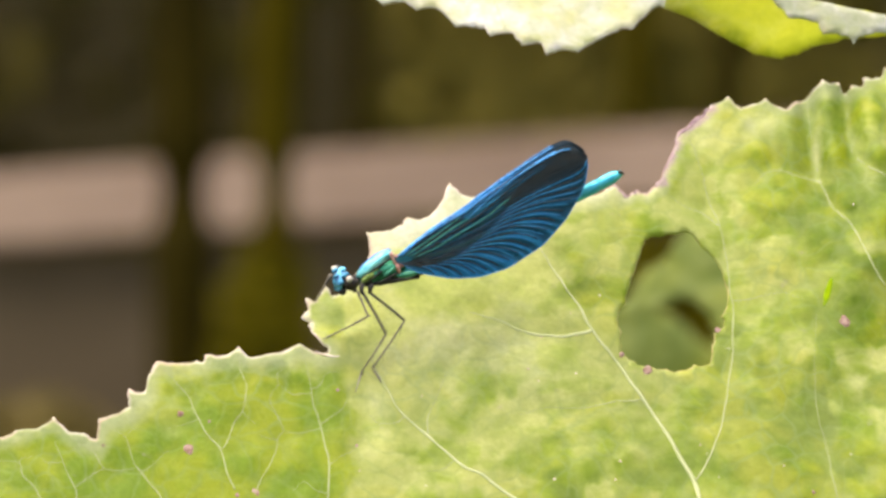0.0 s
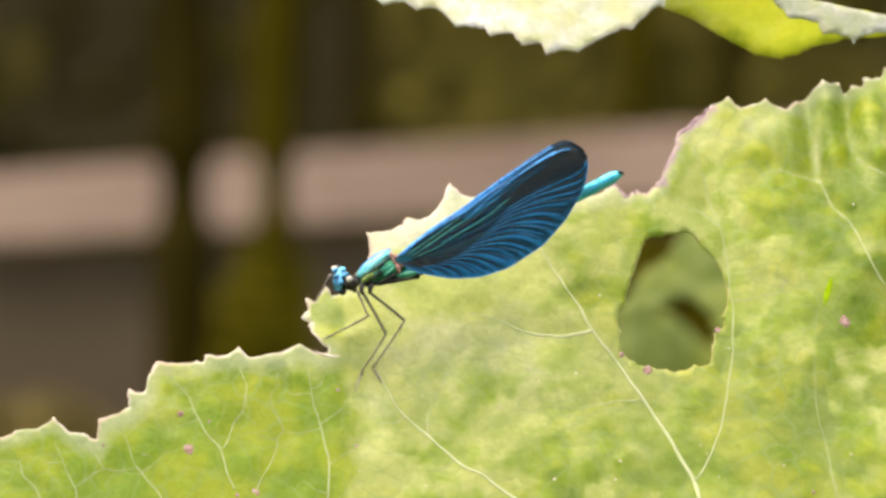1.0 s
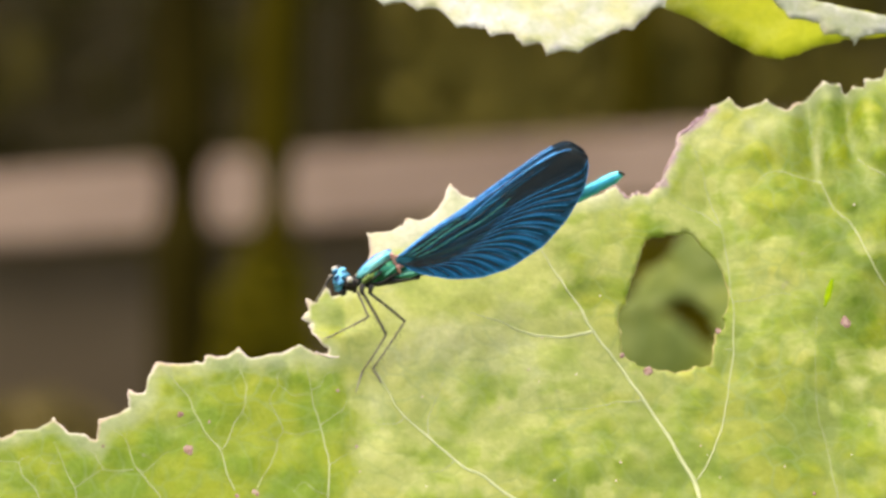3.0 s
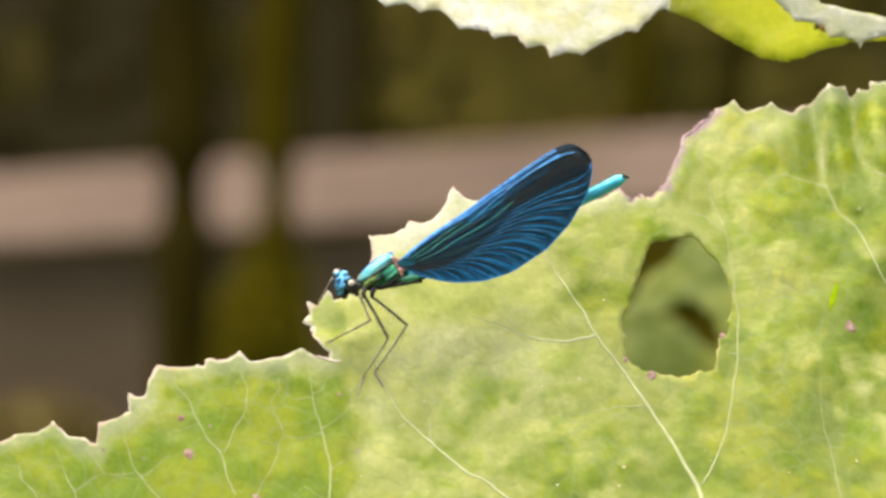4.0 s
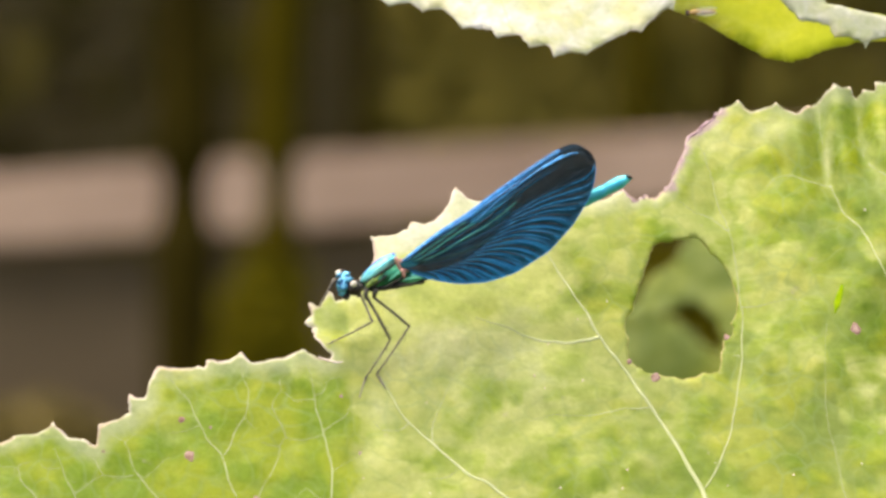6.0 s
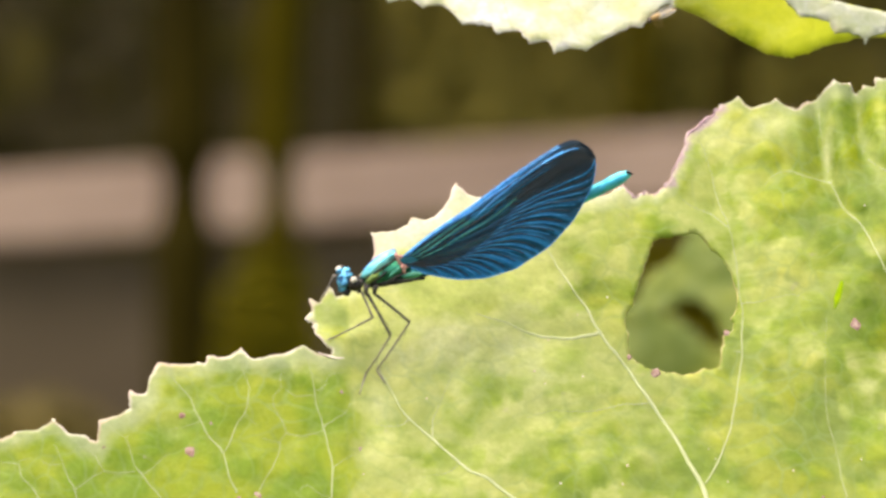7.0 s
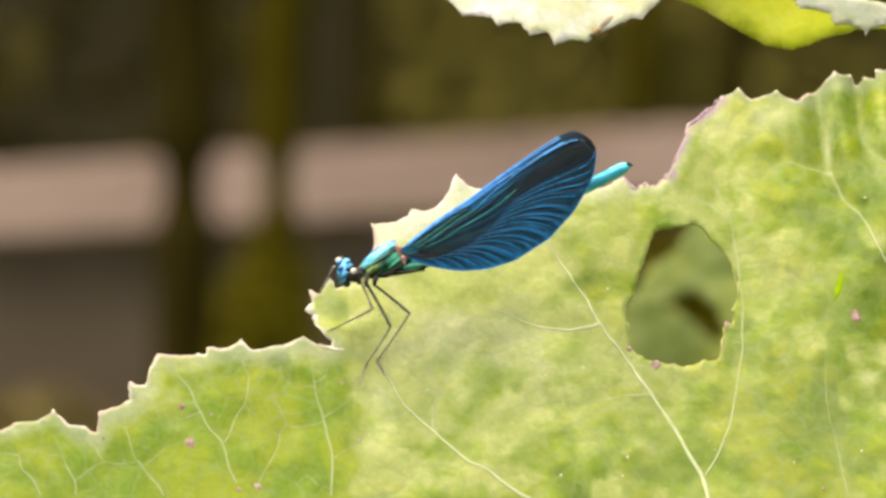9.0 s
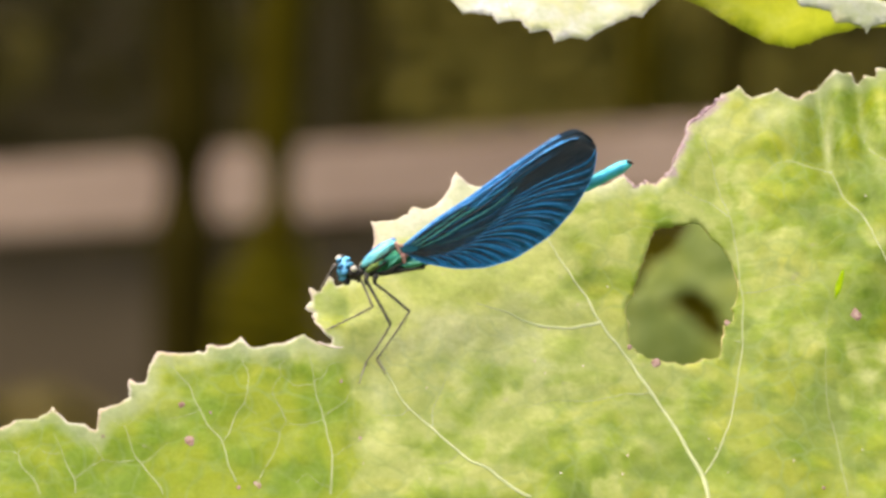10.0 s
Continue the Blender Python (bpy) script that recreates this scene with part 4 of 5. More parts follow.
def big_leaf():
    leaf = new("leaf")
    leaf.location = ORIGIN
    seen = toothed(SIDE_LOBE + MIDDLE_LOBE + OUTER_LOBE)
    back = toothed([OUTER_LOBE[-1]] + arc_teeth(REST, 7.0, 1.2) + [SIDE_LOBE[0]])
    ring = seen + back
    hole = toothed([(x, z, 0.25) for x, z in HOLE] + [(*HOLE[0], 0)], 3, 0.3)
    blade("blade", ring, [hole], main_depth, LEAF, leaf, 0.7, PUCKER, 0.35, (-75, 75, -42, 36), yellow=yellowing_and_shade, scorch=OUTER_LOBE[4:8], bleach_and_light=bleach_and_lift, lush_and_shade=lush_and_shade_at, frost=frosting, quilt=quilted)
    margin(main_depth, PUCKER, 0.0, toothed(OUTER_LOBE[:8], 5, 0.6), 0.28, leaf, "purplish dried edge", SPOT_EDGE)
    margin(main_depth, PUCKER, 0.0, seen, 0.16, leaf, "dry pinkish cream rim")
    # the side lobe's rim runs on over the middle lobe, to a small dry tooth
    lifted = [sheet_at(main_depth, PUCKER, 0.0, u, v, 0.3) for u, v in ((-19.4, -15.5), (-18.4, -15.9), (-17.3, -16.2), (-16.4, -16.35), (-15.7, -16.3), (-15.3, -16.5))]
    part("rim", tube(bmesh.new(), curve_points(lifted, 4), [0.12 * MM] * 6 + [0.17 * MM] * 11 + [0.15 * MM] * 3 + [0.06 * MM], 8), RIM, leaf, "dry pinkish end of the side lobe's rim")
    mark("tooth_tip", main_depth, PUCKER, 0.0, -15.7, -15.3, 0.35, 0.85, 10, TIP, leaf, "small orange-pink dry tooth")
    for x, z, cut, *_ in SIDE_LOBE + MIDDLE_LOBE + OUTER_LOBE:
        if cut > 0.4:
            p = sheet_at(main_depth, PUCKER, 0.0, x, z - 0.25, 0.0)
            part("tooth_tip", blob(bmesh.new(), p, (0.30 * MM, 0.26 * MM, 0.38 * MM), 15 * noise.noise(p * 900), 0.4, 10), TIP, leaf, "cream hardened tooth tip")
    margin(main_depth, PUCKER, 0.0, hole + hole[:1], 0.13, leaf, "brown dried rim of a hole", HOLE_RIM)
    for row, thick, thin in BIG_VEINS + OUTER_VEINS:
        vein(bulged_depth, PUCKER, 0.0, row, thick * 1.1, thin * 0.9, leaf, 0.16)
    for row, thick, thin in BIG_BRANCHES:
        vein(bulged_depth, PUCKER, 0.0, row, thick * 0.85, thin * 0.8, leaf, 0.16)
    for row, thick, thin in SIDE_VEINS + SIDE_BRANCHES + SIDE_TWIGS + SIDE_SPRIGS:
        vein(bulged_depth, PUCKER, 0.0, row, thick * 0.46, thin * 0.62, leaf, 0.3)
    for (u, v), size in (((61.5, -11.1), 0.95), ((-38.3, -30.1), 0.8), ((-39.7, -24.9), 0.5), ((-28.2, -36.6), 0.65), ((31.2, -18.5), 0.8), ((-13.0, -29.7), 0.3), ((55.9, -36.7), 0.3), ((-51.2, -29.6), 0.22), ((-15.9, -21.3), 0.3), ((-35.3, -26.0), 0.25), ((-30.9, -36.9), 0.4), ((42.0, -12.4), 0.45), ((27.2, -16.1), 0.4)):
        mark("spot", bulged_depth, PUCKER, 0.0, u, v, size * 0.95, size * 1.1, 30 * size, SPOT, leaf, "reddish brown dead spot")
    mark("scar", bulged_depth, PUCKER, 0.0, *STREAK, 0.5, 2.4, -16, SCAR, leaf, "narrow bright green scar")
    rng = random.Random(12)
    for _ in range(26):
        u, v = rng.uniform(-14, 66), rng.uniform(-36, 8)
        if not HOLE_BOX[0] < u < HOLE_BOX[1] or not HOLE_BOX[2] < v < HOLE_BOX[3]:
            s = rng.uniform(0.08, 0.2)
            mark("speck", bulged_depth, PUCKER, 0.0, u, v, s, s, 0, TIP, leaf, "tiny pale speck")
    top = sheet_at(main_depth, PUCKER, 0.0, 33, -77)
    bm = tube(bmesh.new(), curve_points([top + Vector((0, 0.0, 0.006)), top + Vector((0.004, 0.02, -0.06)), top + Vector((0.02, 0.05, -0.4)), Vector((0.06, 0.06, -1.02))], 10),
              [0.0035 + 0.0035 * i / 30 for i in range(31)], 12)
    part("stalk", bm, STALK, leaf)
    tagged(leaf, "large toothed yellow-green leaf with a torn hole and dry rim", "leaf")


# ---- the leaf above ----
UPPER_TEETH = [(-20.1, 47.7, -0.5), (-14.7, 42.2, -0.5), (-9.5, 38.6, -1.1), (-4.1, 37.7, -1.6, 0.4), (2.0, 35.1, -0.2), (5.6, 35.0, -0.5, 0.3), (7.5, 33.6, -1.5, 0.6), (12.4, 32.1, -1.5, 0.68), (16.2, 30.5, -0.7), (21.2, 31.0, -0.3), (27.3, 34.3, -0.4, 0.3), (30.1, 34.9, -0.3), (32.0, 36.9, -0.3), (34.2, 38.4, 0.0), (39.8, 36.0, 0.0), (45.2, 32.8, -0.1), (49.4, 30.7, 0.0), (53.2, 30.1, 0.0), (56.3, 31.0, -0.2), (61.0, 32.5, -0.2), (66.5, 33.4, -0.2), (77.2, 33.8, 0.0)]
UPPER_BACK = [(78.1, 34.9), (69.8, 36.8), (58.3, 39.0), (54.7, 43.6), (48.3, 47.9), (37.0, 56.2), (25.3, 73.5), (10.7, 80.2), (-9.5, 73.4), (-20.3, 58.0)]
FLAP = [(46.8, 43.2, 0.0), (50.2, 40.0, -0.2), (52.3, 38.3, -0.2), (54.1, 36.2, -0.2), (58.7, 35.5, 0.0), (59.4, 33.6, -0.3), (62.8, 33.4, -0.4), (64.2, 31.9, -0.6), (66.6, 33.5, -0.4), (70.2, 33.6, -0.3), (76.9, 32.8, 0.0), (76.1, 34.9, 0.0), (69.7, 36.5, 0.0), (58.3, 38.9, 0.0), (56.5, 43.3, 0.0)]


def flap_depth(u, v):
    return upper_depth(u, v) - 9.0 + 0.9 * (np.asarray(v, float) - 34)


def upper_leaf():
    leaf = new("leaf")
    leaf.location = ORIGIN
    lower = toothed(UPPER_TEETH)
    ring = list(reversed(lower + toothed([UPPER_TEETH[-1]] + [(x, z, 0.0) for x, z in UPPER_BACK] + [UPPER_TEETH[0]])))
    blade("blade", ring, [], upper_depth, PALE_GLARE_LEAF, leaf, 1.2, 0.35, 0.35, (-20, 75, 24, 42), seed=4.0, under=(UNDER_LEAF, lambda u, v: u - 0.35 * (v - 38) > 35.2))
    margin(upper_depth, 0.35, 4.0, toothed(UPPER_TEETH[:14]), 0.10, leaf, "pale dry rim", PALE_RIM)
    flap = toothed(FLAP + FLAP[:1])
    blade("folded_flap", list(reversed(flap)), [], flap_depth, PALE_GLARE_LEAF, leaf, 1.0, 0.3, 0.35, seed=4.0, label="pale folded-over edge of the leaf")
    for row in ([(0, 75), (4, 60), (6, 46), (10, 34)], [(14, 78), (20, 62), (22, 48), (24, 40)]):
        vein(upper_depth, 0.35, 4.0, row, 0.3, 0.12, leaf)
    top = sheet_at(upper_depth, 0.35, 4.0, 20, 72)
    bm = tube(bmesh.new(), curve_points([top, top + Vector((0.06, 0.03, 0.035)), top + Vector((0.14, 0.05, -0.02)), top + Vector((0.20, 0.06, -0.4)), Vector((0.24, 0.10, -1.02))], 8),
              [0.003 + 0.004 * i / 32 for i in range(33)], 12)
    part("stalk", bm, STALK, leaf)
    tagged(leaf, "pale sunlit toothed leaf with a translucent yellow underside", "leaf")


# ---- leaves deeper in the plant, seen through the hole ----
def far_leaf(x, y, z, tips, pitch, material, label, lean=0.5):
    """A smaller leaf of the same plant on its own stalk."""
    leaf = new("leaf")
    leaf.location = (x, y, z)

    def depth(u, v):
        return lean * np.asarray(v, float) + 2.0 * np.sin(np.asarray(u, float) * 0.12)

    ring = toothed(arc_teeth(tips + tips[:1], pitch, 1.0))
    blade("blade", ring, [], depth, material, leaf, 2.2, 0.8, 0.4, seed=x * 50)
    low = min(tips, key=lambda p: p[1])
    foot = sheet_at(depth, 0.8, x * 50, low[0] * 0.6, low[1] * 0.75)
    bm = tube(bmesh.new(), curve_points([foot, foot + Vector((0.005, 0.03, -0.06)), foot + Vector((0.02, 0.05, -0.4)), Vector((0.03, 0.06, -z - 0.02))], 8),
              [0.0025 + 0.003 * i / 24 for i in range(25)], 10)
    part("stalk", bm, STALK, leaf)
    tagged(leaf, label, "leaf")


# ---- damselfly ----
WING_TOP = ((0, 2), (40, 8.5), (80, 13), (150, 15.5), (200, 20.5), (250, 24.5), (308, 27.5), (345, 28), (365, 25), (379, 15), (386, -6))
WING_LOW = ((0, -4), (7, -18), (30, -46), (70, -78), (115, -100), (166, -111), (239, -106), (298, -86), (352, -54), (379, -23), (386, -7))
UNIT = 0.0855 * MM


def wing_mesh(name, chord, phase, ridge):
    """A pleated wing, root at the origin, tip along +x, hanging edge towards -z. The pleats fan out to the hanging edge."""
    na, nb = 190, 96
    s = 386 * (np.linspace(0, 1, na) ** 0.95)
    top, low = np.interp(s, *zip(*WING_TOP)), np.interp(s, *zip(*WING_LOW))
    for _ in range(24):
        top[1:-1] = (top[:-2] + 2 * top[1:-1] + top[2:]) / 4
        low[1:-1] = (low[:-2] + 2 * low[1:-1] + low[2:]) / 4
    c = np.linspace(0, 1, nb)
    S, C = np.meshgrid(s, c, indexing="ij")
    Z = top[:, None] + (low * chord - top)[:, None] * C
    # the label of the fan line on which each place lies: where that line meets the hanging edge
    lo, hi = np.full(S.shape, 1.0), np.full(S.shape, 900.0)
    for _ in range(40):
        m = (lo + hi) / 2
        base = np.clip(0.78 - 0.00127 * m, -0.4, 0.75)
        over = base + (1 - base) * np.clip(S / m, 0, 1.6) ** 6 > C
        lo, hi = np.where(over, m, lo), np.where(over, hi, m)
    fan = lo
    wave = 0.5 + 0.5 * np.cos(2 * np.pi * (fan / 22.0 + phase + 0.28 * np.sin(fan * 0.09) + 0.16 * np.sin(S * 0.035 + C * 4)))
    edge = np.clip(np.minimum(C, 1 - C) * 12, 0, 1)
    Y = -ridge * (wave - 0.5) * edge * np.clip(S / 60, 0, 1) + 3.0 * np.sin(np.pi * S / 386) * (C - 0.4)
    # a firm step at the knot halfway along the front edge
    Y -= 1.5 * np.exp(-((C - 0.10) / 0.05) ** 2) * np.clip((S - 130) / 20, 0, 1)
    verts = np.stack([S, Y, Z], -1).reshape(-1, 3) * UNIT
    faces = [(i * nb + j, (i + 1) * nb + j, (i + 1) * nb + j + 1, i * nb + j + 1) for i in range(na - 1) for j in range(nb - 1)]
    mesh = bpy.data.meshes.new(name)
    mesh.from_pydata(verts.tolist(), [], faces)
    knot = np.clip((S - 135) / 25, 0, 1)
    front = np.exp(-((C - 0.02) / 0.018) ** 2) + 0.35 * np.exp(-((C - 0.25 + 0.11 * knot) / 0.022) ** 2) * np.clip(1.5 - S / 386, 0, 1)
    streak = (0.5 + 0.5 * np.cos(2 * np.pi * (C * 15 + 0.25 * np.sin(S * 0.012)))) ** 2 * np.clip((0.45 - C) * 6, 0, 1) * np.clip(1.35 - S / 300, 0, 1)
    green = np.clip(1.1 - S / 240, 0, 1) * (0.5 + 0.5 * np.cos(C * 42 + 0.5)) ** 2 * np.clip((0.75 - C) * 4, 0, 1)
    # how lit or shaded each pleat is painted
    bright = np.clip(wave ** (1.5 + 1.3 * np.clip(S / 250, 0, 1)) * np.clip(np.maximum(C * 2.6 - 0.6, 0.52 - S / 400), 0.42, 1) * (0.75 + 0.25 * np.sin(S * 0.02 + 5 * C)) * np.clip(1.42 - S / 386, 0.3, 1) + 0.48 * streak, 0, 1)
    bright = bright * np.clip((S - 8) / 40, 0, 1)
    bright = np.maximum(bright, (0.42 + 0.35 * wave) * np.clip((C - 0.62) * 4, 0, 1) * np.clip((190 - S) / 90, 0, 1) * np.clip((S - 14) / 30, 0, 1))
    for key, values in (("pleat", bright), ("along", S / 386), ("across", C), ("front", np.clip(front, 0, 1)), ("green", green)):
        mesh.attributes.new(key, "FLOAT", "POINT").data.foreach_set("value", values.astype(np.float32).ravel())
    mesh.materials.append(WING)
    for face in mesh.polygons:
        face.use_smooth = True
    return mesh, (s, top, low * chord)


def fan_line(shape, label, step=26):
    """Places along one fan line of a wing, from near the root to the hanging edge."""
    s, top, low = shape
    out = []
    base = min(max(0.78 - 0.00127 * label, -0.4), 0.75)
    for k in range(step + 1):
        at = min(label, 384) * (0.10 + 0.90 * k / step)
        c = base + (1 - base) * min(at / label, 1.0) ** 6
        if 0.02 < c < 0.995:
            t, l = np.interp(at, s, top), np.interp(at, s, low)
            out.append(Vector((at, -1.2, t + (l - t) * c)) * UNIT)
    return out


def damselfly():
    fly = new("damselfly")
    fly.location = (-0.00933, 0.0015, 0.99658)

    # thorax, pointing down to the head
    thorax = part("thorax", blob(bmesh.new(), pt(676, 481, 0), (4.0 * MM, 1.9 * MM, 1.75 * MM), 20, 0.10, 28), GREEN_METAL, fly, "dark metallic green thorax")
    part("back_plate", blob(bmesh.new(), pt(663, 468, -0.55), (3.4 * MM, 1.4 * MM, 1.12 * MM), 38, 0.16, 32), AQUA, thorax, "pale turquoise back plate")
    part("flank_plate", blob(bmesh.new(), pt(658, 485, -1.45), (2.0 * MM, 0.5 * MM, 0.62 * MM), 40, 0.3, 20), BRONZE, thorax, "yellow-green bronze flank")
    part("flank_plate", blob(bmesh.new(), pt(690, 481, -1.5), (1.35 * MM, 0.4 * MM, 0.33 * MM), 40, 0.3, 20), EMERALD, thorax, "emerald flank stripe")
    part("flank_plate", blob(bmesh.new(), pt(718, 486, -0.9), (1.7 * MM, 0.7 * MM, 0.5 * MM), 8, 0.2, 20), EMERALD, thorax, "emerald first ring of the abdomen")
    for a, b in (((641, 492), (700, 452)), ((650, 502), (683, 474)), ((668, 503), (706, 482)), ((690, 497), (735, 492))):
        bm = tube(bmesh.new(), curve_points([pt(*a, -1.5), pt((a[0] + b[0]) / 2, (a[1] + b[1]) / 2, -1.95), pt(*b, -1.5)], 5), 0.17 * MM, 8)
        part("seam", bm, BLACK, thorax, "black seam")
    part("back_ridge", tube(bmesh.new(), curve_points([pt(638, 478, -0.6), pt(662, 456, -1.1), pt(690, 443, -0.8)], 6), [0.36 * MM] * 13, 8), VIOLET, thorax, "violet-blue ridge along the back")
    for (x, z), (u, v), depth in (((632, 496), (627, 517), -0.9), ((643, 499), (641, 521), -1.0), ((660, 501), (655, 519), -0.8), ((634, 497), (628, 514), 0.7)):
        way = curve_points([pt(x, z, depth), pt((x + u) / 2 - 2, (z + v) / 2, depth * 1.4), pt(u, v, depth)], 4)
        part("hip", tube(bmesh.new(), way, [0.42 * MM, 0.46 * MM, 0.46 * MM, 0.43 * MM, 0.4 * MM, 0.36 * MM, 0.32 * MM, 0.28 * MM, 0.22 * MM], 10), LEG, thorax, "grey-brown hip joint")
    way = curve_points([pt(644, 499, -0.5), pt(668, 500, -0.9), pt(700, 496, -0.8), pt(742, 489, -0.3)], 6)
    part("belly", tube(bmesh.new(), way, [0.62 * MM * (1 - 0.45 * i / 18) * (1 + 0.35 * noise.noise(p * 1500)) for i, p in enumerate(way)], 10), BLACK, thorax, "blackish underside")
    for row in (((692, 447), (695, 457), (701, 467), (709, 471), (716, 467)), ((703, 469), (706, 476), (707, 484)), ((699, 452), (706, 456), (712, 462))):
        way = curve_points([pt(x, z, -2.0 + 0.3 * k) for k, (x, z) in enumerate(row)], 4)
        part("wing_root", tube(bmesh.new(), way, [0.34 * MM * (0.8 + 0.4 * noise.noise(p * 2500)) for p in way], 8), PINK, thorax, "pinkish wing root")

    # head: wide, with an eye at each end
    head = part("head", blob(bmesh.new(), pt(608, 497, -0.1), (1.35 * MM, 1.7 * MM, 1.55 * MM), 30, 0.08, 20), BLACK, fly, "black head with a blue face")
    part("neck", tube(bmesh.new(), [pt(612, 494, 0), pt(626, 495, 0), pt(640, 492, 0)], [0.6 * MM, 0.55 * MM, 1.0 * MM], 10), BLACK, head)
    part("eye", blob(bmesh.new(), pt(621, 503, -1.8), (1.0 * MM, 0.9 * MM, 1.0 * MM), 0, 0.0, 20), EYE, head, "dark glossy eye")
    part("eye", blob(bmesh.new(), pt(597, 477, 1.7), (0.85 * MM, 0.8 * MM, 0.75 * MM), 0, 0.0, 20), EYE, head, "dark glossy eye")
    part("eye_cap", blob(bmesh.new(), pt(619, 494, -2.75), (0.52 * MM, 0.4 * MM, 0.45 * MM), 0, 0.1, 14), PALE_BIT, head, "pale spot above the eye")
    part("eye_cap", blob(bmesh.new(), pt(592, 475, 1), (0.55 * MM, 0.45 * MM, 0.4 * MM), 15, 0.1, 14), PALE_BIT, head, "pale spot above the eye")
    part("face", blob(bmesh.new(), pt(601, 495, -0.7), (0.85 * MM, 1.1 * MM, 1.55 * MM), -14, 0.55, 26), BLUE_FACE, head, "shiny blue face with dark seams")
    for x, z, r, y in ((604, 480, 0.75, -0.6), (611, 487, 0.5, -1.6), (597, 489, 0.6, -1.3), (602, 501, 0.6, -1.7), (600, 512, 0.42, -1.2), (593, 479, 0.42, 0.3)):
        part("face_plate", blob(bmesh.new(), pt(x, z, y), (r * 1.15 * MM, r * 0.7 * MM, r * 0.7 * MM), 40, 0.45, 16), BLUE_FACE, head, "shiny blue face plate")
    part("jaw", blob(bmesh.new(), pt(606, 516, -0.8), (0.6 * MM, 0.8 * MM, 0.6 * MM), 20, 0.1, 14), BLACK, head)
    for a, b, c in (((597, 487, -0.9), (585, 492, -1.4), (575, 506, -1.8)), ((593, 484, 0.6), (582, 494, 1.0), (574, 508, 1.0))):
        part("antenna", tube(bmesh.new(), curve_points([pt(*a), pt(*b), pt(*c)], 5), [0.10 * MM] * 10 + [0.05 * MM], 6), BLACK, head)

    # abdomen: a long thin rod in rings
    a, b = Vector(pt(716, 486, 0.2)), Vector(pt(1100, 306, 0.2))
    points, radii = [], []
    for i in range(121):
        f = i / 120
        points.append(a.lerp(b, f) + Vector((0, 0, -0.0006 * math.sin(math.pi * f))))
        ring = f * 9.0
        near = abs(ring - round(ring))
        radii.append((0.92 + 0.16 * max(0, f - 0.75) * 4 * (1 - f) * 4 - 0.10 * math.exp(-(near / 0.06) ** 2)) * (1 if i < 116 else 1 - 0.10 * (i - 115)) * MM)
    abdomen = part("abdomen", tube(bmesh.new(), points, radii, 18), TURQUOISE, fly, "thin bright turquoise abdomen in rings")
    for i in (40, 53, 67, 80):
        part("joint", tube(bmesh.new(), [points[i - 1], points[i + 1]], [radii[i - 1] * 1.0, radii[i + 1] * 1.0], 18), BLACK, abdomen, "dark joint")
    part("underside", tube(bmesh.new(), [p + Vector((0.0003, 0, -0.0006)) for p in points[4:84:4]], 0.42 * MM, 10), BLACK, abdomen, "blackish underside")
    for dz, dy in ((2, -0.5), (-3, 0.5)):
        way = curve_points([b + Vector((-0.0006, dy * MM, dz * 0.1 * MM)), b + Vector((0.0001, dy * MM, -0.0001)), b + Vector((0.0004, dy * 0.4 * MM, -0.0002))], 5)
        part("tail_claw", tube(bmesh.new(), way, [0.22 * MM] * 6 + [0.14 * MM] * 4 + [0.06 * MM], 8), BLACK, abdomen, "black tail clasper")

    # four wings folded over the back
    root = Vector(pt(700, 460, 0))
    for label, chord, phase, ridge, turn, depth in (("far hind wing", 0.96, 0.3, 3.0, 30.6, 1.6), ("far fore wing", 0.97, 0.0, 3.0, 31.6, 1.1),
                                                    ("near hind wing", 0.99, 0.6, 3.0, 30.9, -1.3), ("near fore wing", 1.0, 0.1, 1.9, 29.4, -2.0)):
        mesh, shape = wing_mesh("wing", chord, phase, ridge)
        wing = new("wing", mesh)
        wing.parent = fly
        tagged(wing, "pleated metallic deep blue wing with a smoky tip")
        wing.matrix_local = Matrix.Translation(root + Vector((0, depth * MM, 0))) @ Matrix.Rotation(radians(-turn), 4, "Y") @ Matrix.Rotation(radians(1.2 if depth > 0 else -1.2), 4, "Z")
        s, top, low = shape
        front = [Vector((x, 0, z)) * UNIT for x, z in zip(s[2:-3:2], top[2:-3:2])]
        part("front_vein", tube(bmesh.new(), front[:83], [0.14 * MM] * 60 + [0.11 * MM] * 23, 6), COSTA, wing, "bright blue front vein")
        part("front_vein", tube(bmesh.new(), front[82:], 0.07 * MM, 6), WING_VEIN, wing, "smoky front vein of the tip")
        if label == "far fore wing":
            band = [Vector((x, -1.2, z - 3.2)) * UNIT for x, z in zip(s[6:-24:3], top[6:-24:3])]
            part("dark_band", tube(bmesh.new(), band, 0.17 * MM, 6), WING_VEIN, wing, "dark band behind the front vein")
        if depth < -1.5:
            for k in range(27):
                way = fan_line(shape, 40 + 22.0 * (k + 0.4))
                if len(way) > 4:
                    part("vein", tube(bmesh.new(), way, [(0.05 + 0.06 * i / len(way)) * MM for i in range(len(way))], 5), WING_VEIN, wing)
                way = fan_line(shape, 40 + 22.0 * (k + 0.95))
                if len(way) > 8:
                    part("bright_vein", tube(bmesh.new(), way[len(way) // 2:], [0.03 * MM] + [0.07 * MM] * (len(way) - len(way) // 2 - 1), 5), LIT_RIDGE if k < 16 else WING_VEIN, wing, "fine pleat ridge")
            edge = [Vector((x, -0.5, z)) * UNIT for x, z in zip(s[4:-3], low[4:-3])]
            part("hanging_edge", tube(bmesh.new(), edge, 0.06 * MM, 6), COSTA, wing, "bright blue hanging edge")
